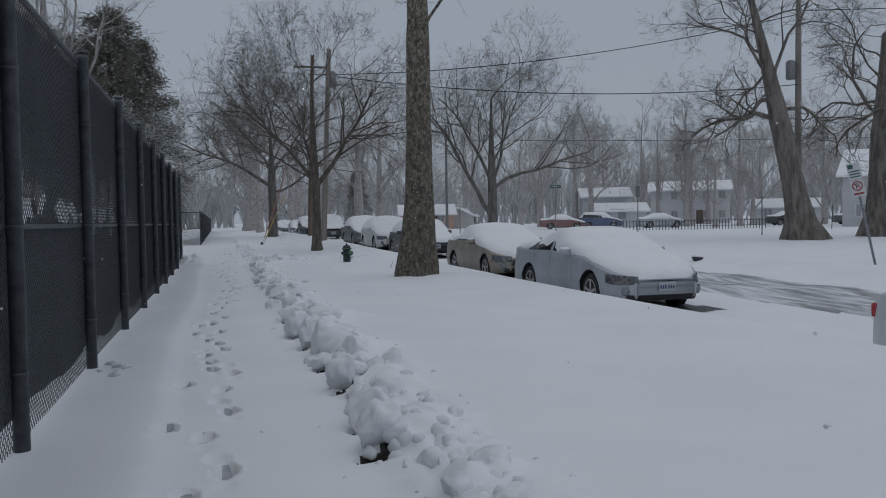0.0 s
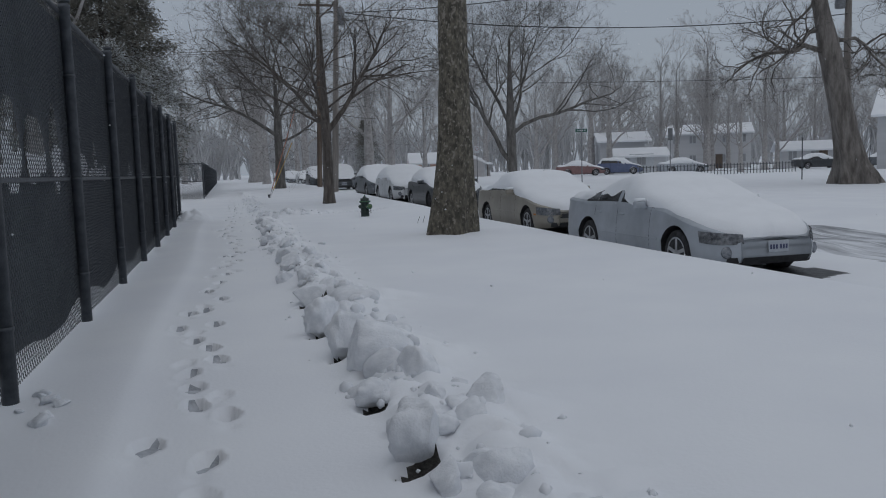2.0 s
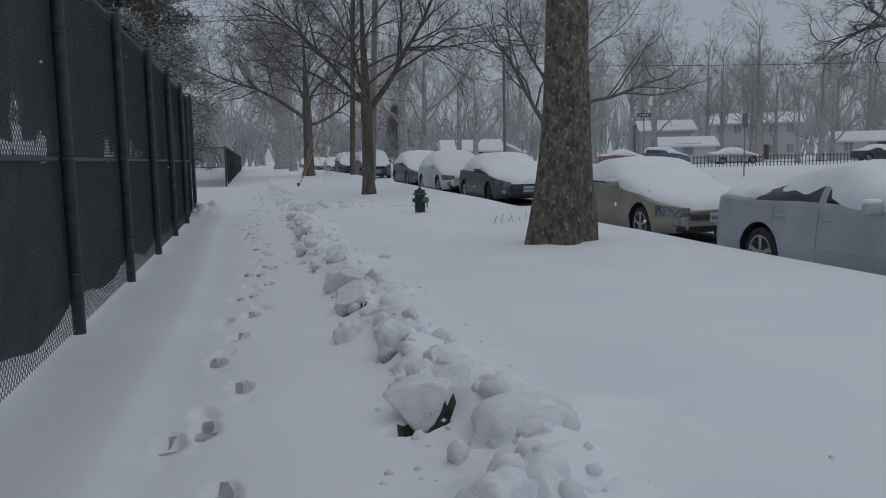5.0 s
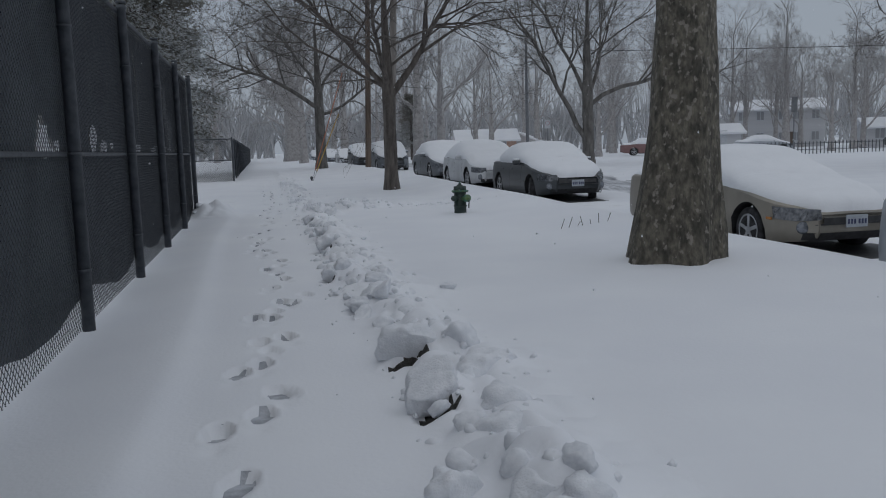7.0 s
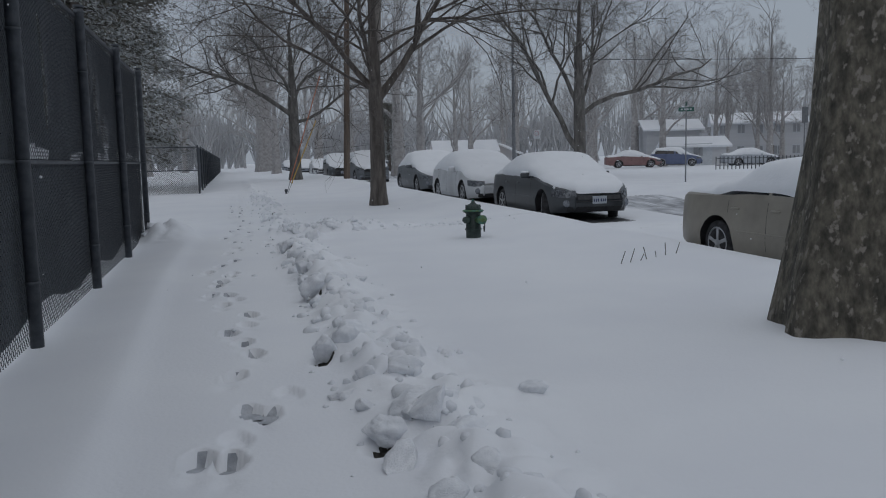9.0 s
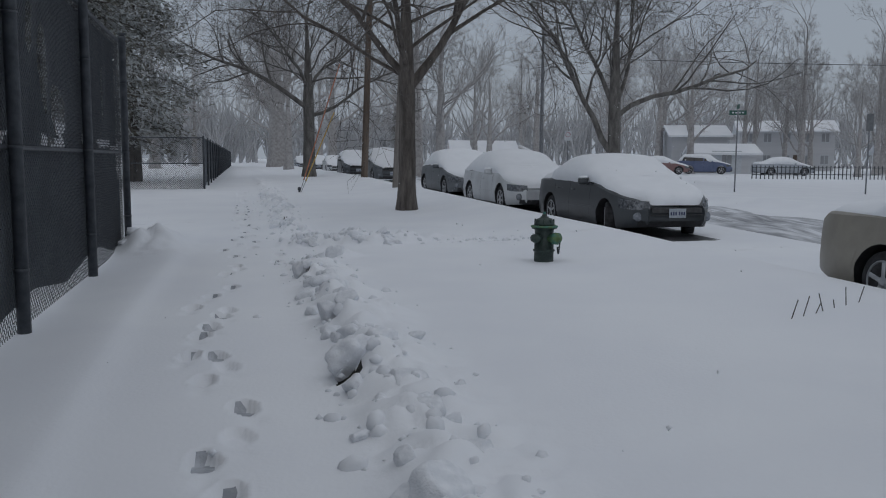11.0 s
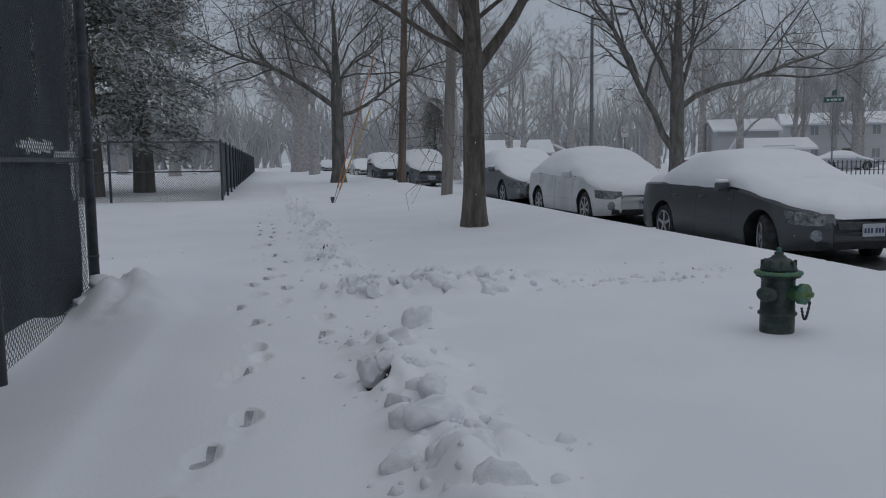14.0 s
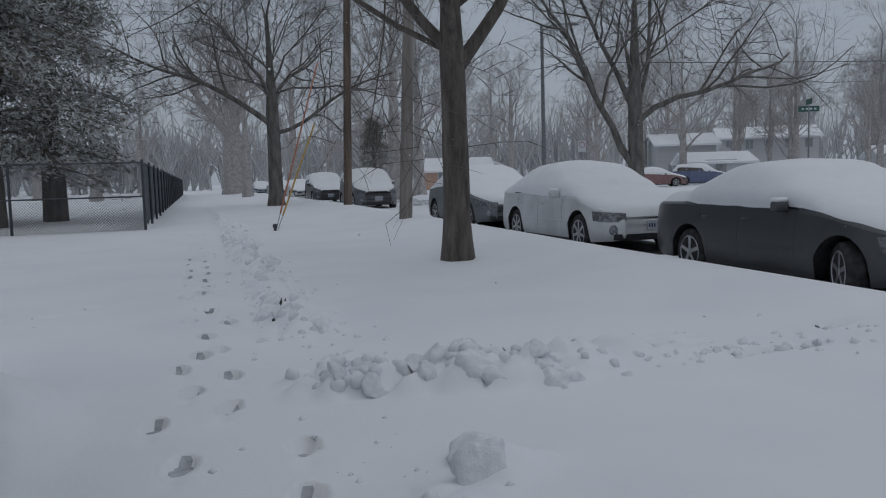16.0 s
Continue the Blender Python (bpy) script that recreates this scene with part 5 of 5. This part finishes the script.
letter.materials.append(BLACK)
lo = new("letter", letter)
lo.parent = np_
lo.matrix_local = pose(0, -0.0345, 1.975, 90, 0, 0)
bm = bmesh.new()
box(bm, 0, -0.036, 1.84, 0.24, 0.004, 0.05, 0)
part("text_bar", bm, SIGN_RED, np_)
bm = bmesh.new()
plate(bm, 0.31, 0.42, 2.42)
pl2 = part("sign_plate", bm, SIGN_WHITE, s, "white and green notice plate")
bm = bmesh.new()
box(bm, -0.07, -0.036, 2.55, 0.12, 0.004, 0.11, 0)
part("green_panel", bm, SIGN_GREEN, pl2)
for j in range(3):
    bm = bmesh.new()
    box(bm, 0, -0.036, 2.42 - 0.07 * j, 0.24, 0.004, 0.03, 0)
    part("text_bar", bm, SIGN_GREEN, pl2)
# plain marker posts on the verge
for x, y, h, lx in ((31.0, 41.5, 2.3, 0), (31.5, 37.5, 1.1, 22), (45, 52, 1.9, 3)):
    sign_post(x, y, h, "thin dark marker post in the snowy verge", 0, (0, lx), 0.03, "marker_post")


def wire(a, b, sag, label, r=0.022):
    ob = new("overhead_wire", tube_mesh("overhead_wire", [line(a, b, r, 24, sag)], 5, CABLE))
    return tagged(ob, label, "cable", "overhead wires")


wire((29.2, 36.1, 11.6), (5.7, 50.6, 10.3), 0.8, "black overhead cable spanning the street")
wire((29.2, 36.1, 8.0), (5.2, 41.0, 8.6), 0.7, "black overhead cable spanning the street")
wire((29.2, 36.2, 11.8), (70, 14, 12.6), 0.8, "black overhead cable along the far side")
wire((26, 71.0, 8.5), (95, 62.0, 9.8), 0.5, "thin cable in front of the far trees")


# ---- houses and far things ----
def house(x, y, w, d, h, roof_h, wall, label, turn=0.0, windows=3, ridge="x", storeys=1, garage=False):
    top = thing("house", pose(x, y, gz(x, y) - 0.1, 0, 0, turn), label, "house", "houses across the street")
    bm = bmesh.new()
    box(bm, 0, 0, h / 2, w, d, h, 0)
    for sx in (-1, 1):
        a = [bm.verts.new(p) for p in ((sx * w / 2, -d / 2, h), (sx * w / 2, d / 2, h), (sx * w / 2, 0, h + roof_h))]
        bm.faces.new(a)
    part("wall", bm, wall, top)
    o, th = 0.45, 0.18
    for sy in (-1, 1):
        bm = bmesh.new()
        p = [(-w / 2 - o, sy * (d / 2 + o), h - o * roof_h / (d / 2)), (w / 2 + o, sy * (d / 2 + o), h - o * roof_h / (d / 2)), (w / 2 + o, 0, h + roof_h), (-w / 2 - o, 0, h + roof_h)]
        vs = [bm.verts.new(q) for q in p] + [bm.verts.new((q[0], q[1], q[2] + th)) for q in p]
        for f in ((0, 1, 2, 3), (7, 6, 5, 4), (0, 4, 5, 1), (1, 5, 6, 2), (2, 6, 7, 3), (3, 7, 4, 0)):
            bm.faces.new([vs[i] for i in f])
        part("snowy_roof", bm, SNOW, top, "roof slope under snow")
    for st in range(storeys):
        for i in range(windows):
            wx = -w / 2 + w * (i + 0.5) / windows
            wz = 1.5 + 2.7 * st
            bm = bmesh.new()
            box(bm, wx, -d / 2 - 0.02, wz, 1.0, 0.05, 1.2, 0.01)
            wn = part("window", bm, SIGN_WHITE, top)
            for dx in (-0.23, 0.23):
                bm = bmesh.new()
                box(bm, wx + dx, -d / 2 - 0.05, wz, 0.38, 0.02, 1.02, 0)
                part("pane", bm, WINDOW, wn)
    bm = bmesh.new()
    if garage:
        box(bm, 0, -d / 2 - 0.02, 1.1, 2.6, 0.05, 2.1, 0.01)
        part("garage_door", bm, SIGN_WHITE, top)
    else:
        box(bm, w * 0.12, -d / 2 - 0.02, 1.05, 0.95, 0.06, 2.05, 0.01)
        part("door", bm, WOOD_POLE, top)
    bm = bmesh.new()
    box(bm, w * 0.22, d * 0.1, h + roof_h * 0.9, 0.7, 0.7, 1.2, 0.02)
    part("chimney", bm, SIDING_GREY, top)
    return top


# siding and pane colours already hold the haze at this distance
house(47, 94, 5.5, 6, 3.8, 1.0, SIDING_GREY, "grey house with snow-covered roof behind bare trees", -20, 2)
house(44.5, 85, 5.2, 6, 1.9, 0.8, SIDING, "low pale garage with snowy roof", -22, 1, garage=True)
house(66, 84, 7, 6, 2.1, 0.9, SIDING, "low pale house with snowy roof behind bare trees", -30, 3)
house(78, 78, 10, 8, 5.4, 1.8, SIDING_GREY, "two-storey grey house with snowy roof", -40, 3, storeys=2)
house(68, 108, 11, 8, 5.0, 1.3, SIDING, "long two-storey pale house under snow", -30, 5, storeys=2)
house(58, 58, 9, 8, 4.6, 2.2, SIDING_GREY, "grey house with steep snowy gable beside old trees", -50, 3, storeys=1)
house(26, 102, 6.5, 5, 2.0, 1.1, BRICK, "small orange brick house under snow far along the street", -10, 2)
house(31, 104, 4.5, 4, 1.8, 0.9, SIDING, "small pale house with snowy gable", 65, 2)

blue_van = car(pose(41.2, 78, gz(41, 78), 0, 0, 60), "blue van parked by the houses", BLUE, snow=0.06, bare=0.9, seed=51, plate=False, **SUV)
car(pose(36.5, 77, gz(36, 77), 0, 0, 70), "dull red sedan with snowy hood by the houses", RED_PAINT, snow=0.11, bare=0.2, seed=53, plate=False)
car(pose(46.0, 74, gz(46, 74), 0, 0, 75), "snow-buried sedan parked by the garage", SILVER, snow=0.13, bare=0.0, seed=57, plate=False)
car(pose(60.0, 72, gz(60, 72), 0, 0, 72), "dark sedan with snowy roof by the pale house", CHARCOAL, snow=0.12, bare=0.6, seed=59, plate=False)
car(pose(66.5, 70, gz(66, 70), 0, 0, 78), "grey sedan with snowy roof by the pale house", SLATE, snow=0.12, bare=0.4, seed=63, plate=False)

# dark scrap lying at the street's edge, capped with snow
scrap = thing("street_debris", pose(14.26, 22.2, gz(14.26, 22.2), 0, 4, 30), "low dark plastic scrap capped with snow at the street edge", "debris")
bm = bmesh.new()
lathe(bm, [(0.10, -0.06), (0.20, 0.0), (0.27, 0.09), (0.255, 0.10), (0.18, 0.03), (0.02, 0.0)], 18, Matrix.Diagonal((1.0, 0.55, 1.0, 1)))
part("shell", bm, BLACK, scrap, smooth=True)
bm = bmesh.new()
lathe(bm, [(0.235, 0.07), (0.22, 0.13), (0.15, 0.18), (0.03, 0.20)], 18, Matrix.Diagonal((1.0, 0.55, 1.0, 1)))
part("snow_cap", bm, SNOW_CAR, scrap, smooth=True)

picket = thing("picket_fence", pose(32.2, 62, gz(36, 62), 0, 0, -2), "low dark picket fence half buried in snow", "fence")
pk = bmesh.new()
box(pk, 0, 0, 0.40, 0.06, 0.03, 0.95, 0.004)
pk_mesh = bpy.data.meshes.new("picket")
pk.to_mesh(pk_mesh)
pk.free()
pk_mesh.materials.append(IRON)
for i in range(48):
    part("picket", pk_mesh, None, picket, at=pose(0.3 * i, 0, 0))
for z in (0.3, 0.75):
    part("rail", tube_mesh("rail", [line((0, 0.03, z), (14.2, 0.03, z), 0.022)], 6, IRON), None, picket)

# far line of woods, its haze put into the pale bark colour
rgb = np.random.RandomState(77)
polys = []
for i in range(900):
    a = rgb.uniform(-0.75, 1.25)
    d = rgb.uniform(170, 230)
    x, y = d * math.sin(a), d * math.cos(a)
    h = rgb.uniform(9, 17)
    for k in range(9):
        p0_ = np.array([x + rgb.normal(0, 0.3), y, 0 if k == 0 else rgb.uniform(1.5, h * 0.55)])
        p1__ = np.array([x + rgb.normal(0, 2.4), y + rgb.normal(0, 1.5), rgb.uniform(0.55, 1.0) * h])
        polys.append((np.array([p0_, 0.5 * (p0_ + p1__) + rgb.normal(0, 0.3, 3), p1__]), np.array([0.30, 0.2, 0.05]) * (1.0 if k == 0 else 0.55)))
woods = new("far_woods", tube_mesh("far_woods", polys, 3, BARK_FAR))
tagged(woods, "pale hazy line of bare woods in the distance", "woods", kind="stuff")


# ---- shovelled snow clods along the walk ----
def clod_mesh(seed, flat, fine=3):
    """A lump broken from a shovelled slab: flat broken faces with crisp rims, the rest rounded and pitted. It fills a unit cube."""
    rg = np.random.RandomState(seed + 40)
    bm = bmesh.new()
    bmesh.ops.create_icosphere(bm, subdivisions=fine, radius=1.0)
    cuts = []
    for _ in range(flat):
        n = rg.normal(0, 1, 3)
        n[2] *= 0.7
        n /= np.linalg.norm(n)
        cuts.append((n, rg.uniform(0.35, 0.75)))
    squash = rg.uniform(2.0, 2.8)
    for v in bm.verts:
        p = np.array(v.co)
        p = p / (np.sum(np.abs(p) ** squash)) ** (1 / squash)
        q = Vector(p * 1.3 + seed * 3.1)
        p = p * (1 + 0.30 * noise.noise(q) + 0.14 * noise.noise(q * 2.4))
        for n, o in cuts:
            e = p @ n - o
            if e > 0:
                p = p - n * e * 0.97
        q = Vector(p * 1.3 + seed * 1.7)
        v.co = Vector(p * (1 + 0.045 * noise.noise(q * 4.5) + 0.022 * noise.noise(q * 11) + 0.012 * noise.noise(q * 23)))
    c = np.array([v.co for v in bm.verts])
    lo_, hi_ = c.min(0), c.max(0)
    for v in bm.verts:
        v.co = Vector((2 * (np.array(v.co) - lo_) / (hi_ - lo_) - 1))
    me = bpy.data.meshes.new("snow_clod")
    bm.to_mesh(me)
    bm.free()
    me.materials.append(SNOW_CLOD)
    me.polygons.foreach_set("use_smooth", np.full(len(me.polygons), True))
    return me


CLODS = [clod_mesh(i, 2 + i % 3) for i in range(14)]
rgc = random.Random(5)


def clod(x, y, s, tall=1.0, sink=0.25, label="rounded clod of shovelled packed snow beside the walk", tip=25):
    ob = new("snow_clod", rgc.choice(CLODS))
    ob.matrix_world = pose(x, y, gz(x, y) + s * tall * (0.55 - sink), rgc.uniform(-tip, tip), rgc.uniform(-tip, tip), rgc.uniform(0, 360)) @ Matrix.Diagonal((s * rgc.uniform(0.7, 1.1), s * rgc.uniform(0.8, 1.2), s * tall * rgc.uniform(0.7, 1.0), 1))
    return tagged(ob, label, "snow clod", "shovelled snow clods")


# small clods between the large ones, half sunk in the heap
y = 1.6
while y < 24.8:
    if rgc.random() < 0.6:
        clod(0.92 + rgc.uniform(-0.06, 0.12), y, rgc.uniform(0.05, 0.10), rgc.uniform(0.7, 1.1), 0.45, tip=35)
    clod(1.15 + rgc.uniform(-0.12, 0.14), y + rgc.uniform(-0.15, 0.15), rgc.uniform(0.08, 0.15), rgc.uniform(0.7, 1.0), 0.85, tip=35)
    y += rgc.uniform(0.26, 0.46)
# the large clods and slabs
for i, (cx_, cy_, cw, ch, hollow) in enumerate(CLOD_ROWS + CLOD_ROWS_FAR):
    ob = new("snow_clod", clod_mesh(230 + i, 2 + i % 2, 4))
    deep = cw * (0.33 if cw > 0.4 else 0.46)
    ob.matrix_world = pose(cx_, cy_ + deep, float(rise(cy_)) + 0.5 * ch - (0.02 if hollow else 0.07), rgc.uniform(-8, 10), rgc.uniform(-10, 10), rgc.uniform(-12, 12)) @ Matrix.Diagonal((0.52 * cw, deep, 0.53 * ch, 1))
    tagged(ob, "large broken slab of shovelled snow standing on edge" if cw > 0.4 else "large rounded block of shovelled snow over a darkened hollow" if hollow else "large rounded block of shovelled packed snow", "snow clod", "shovelled snow clods")
for i in range(40):
    clod(1.15 + rgc.uniform(-0.22, 0.22), 28.7 + 0.30 * i, rgc.uniform(0.06, 0.13), 0.9, 0.7)
for i in range(24):
    f = rgc.random()
    clod(1.0 + 1.4 * f, 27.1 - 0.42 * f + rgc.uniform(-0.22, 0.22), rgc.uniform(0.06, 0.13), 0.9, 0.8, "clod of snow thrown up across the lawn")

# the smaller rubble between the clods, too much to pick apart
rg = np.random.RandomState(8)
lumps = []
for k in range(6):
    bm = bmesh.new()
    bmesh.ops.create_icosphere(bm, subdivisions=2, radius=1.0)
    bm.verts.ensure_lookup_table()
    lv = np.array([np.array(v.co) * (1 + 0.35 * noise.noise(Vector(v.co) * 1.7 + Vector((5 * k, 0, 0)))) for v in bm.verts])
    lf = np.array([[v.index for v in f.verts] for f in bm.faces])
    lumps.append((lv, lf))
    bm.free()
rv, rf, base = [], [], 0
for i in range(800):
    u = rg.random_sample()
    if u < 0.55:
        x, y = 1.12 + rg.normal(0, 0.17), rg.uniform(1.5, 25.4)
    elif u < 0.78:
        x, y = 1.18 + rg.normal(0, 0.17), rg.uniform(28.4, 44)
    elif u < 0.93:
        x = 0.9 + 1.5 * rg.random_sample()
        y = 27.2 - 0.35 * (x - 0.9) + rg.normal(0, 0.13)
    else:
        x = rg.uniform(2.3, 4.8)
        y = 26.75 + rg.normal(0, 0.12)
    s = rg.uniform(0.015, 0.05) * (1.0 if u < 0.93 else 0.8)
    lv, lf = lumps[i % 6]
    a = rg.uniform(0, 6.28)
    q = lv * (s * rg.uniform(0.7, 1.3, 3))
    q = np.stack([q[:, 0] * math.cos(a) - q[:, 1] * math.sin(a), q[:, 0] * math.sin(a) + q[:, 1] * math.cos(a), q[:, 2]], -1)
    rv.append(q + [x, y, gz(x, y) + s * rg.uniform(-0.6, 0.1)])
    rf.append(lf + base)
    base += len(lv)
tagged(new("snow_rubble", mesh_np("snow_rubble", np.concatenate(rv), np.concatenate(rf), SNOW_CLOD)), "crumbled snow rubble heaped along the walk", "snow", kind="stuff")
clod(1.5, 25.6, 0.13, 0.7, 0.4, "clod of snow thrown up across the lawn")
for x, y, s in ((1.68, 16.55, 0.075), (1.40, 4.85, 0.06), (1.47, 20.78, 0.07)):
    clod(x, y, s, 0.7, 0.3, "single clod of snow lying on the lawn")
for i in range(6):
    clod(-0.90 + rgc.uniform(-0.2, 0.2), 27.0 + rgc.uniform(-0.5, 0.4), rgc.uniform(0.07, 0.13), 0.6, 0.75, "clod of snow heaped at the fence end")
for i in range(7):
    clod(-0.92 + rgc.uniform(-0.2, 0.2), 7.75 + rgc.uniform(-0.35, 0.35), rgc.uniform(0.03, 0.07), 0.6, 0.3, "crumbled snow at the foot of a fence post")

# loose crumbs of snow and the flakes in the air
def specks(name, places, sizes, material, label, category):
    v, f = [], []
    rg = np.random.RandomState(3)
    for c, s in zip(places, sizes):
        b = len(v)
        v += [c + s * rg.uniform(0.6, 1.3) * np.array(d) for d in ((1, 0, 0), (0, 1, 0), (-1, 0, 0), (0, -1, 0), (0, 0, 1), (0, 0, -1))]
        f += [(b + i, b + (i + 1) % 4, b + 4) for i in range(4)] + [(b + (i + 1) % 4, b + i, b + 5) for i in range(4)]
    return tagged(new(name, mesh_np(name, np.array(v), np.array(f), material)), label, category, kind="stuff")


rg = np.random.RandomState(3)
spots = []
for i in range(700):
    yy = rg.uniform(2, 43)
    xx = rg.uniform(0.8, 4.6) if 26.2 < yy < 27.8 else 1.15 + rg.normal(0, 0.26)
    spots.append(np.array([xx, yy, gz(xx, yy)]))
specks("snow_crumbs", spots, rg.uniform(0.006, 0.026, len(spots)), SNOW_CLOD, "loose crumbs of snow scattered beside the clods", "snow")
air = np.stack([rg.uniform(-3.5, 14, 2600), rg.uniform(1, 48, 2600), rg.uniform(0.1, 9, 2600)], -1)
air = air[(np.abs(air[:, 0] - 0.2) > 0.9) | (np.abs(air[:, 2] - 1.25) > 0.7)]
specks("falling_snow", air, rg.uniform(0.004, 0.011, len(air)), SNOW, "sparse white snowflakes drifting through the air", "snow")

# twig ends poking out of the snow near the hydrant
for i in range(7):
    xx, yy = 4.3 + 0.14 * i, 20.8 + 0.05 * i
    t = new("dry_stalk", tube_mesh("dry_stalk", [line((0, 0, -0.05), (rgc.uniform(-0.06, 0.08), 0.02, rgc.uniform(0.06, 0.16)), 0.005, 3)], 4, TWIG))
    t.matrix_world = pose(xx, yy, gz(xx, yy))
    tagged(t, "thin dry plant stalk poking through the snow", "plant", "dry stalks")
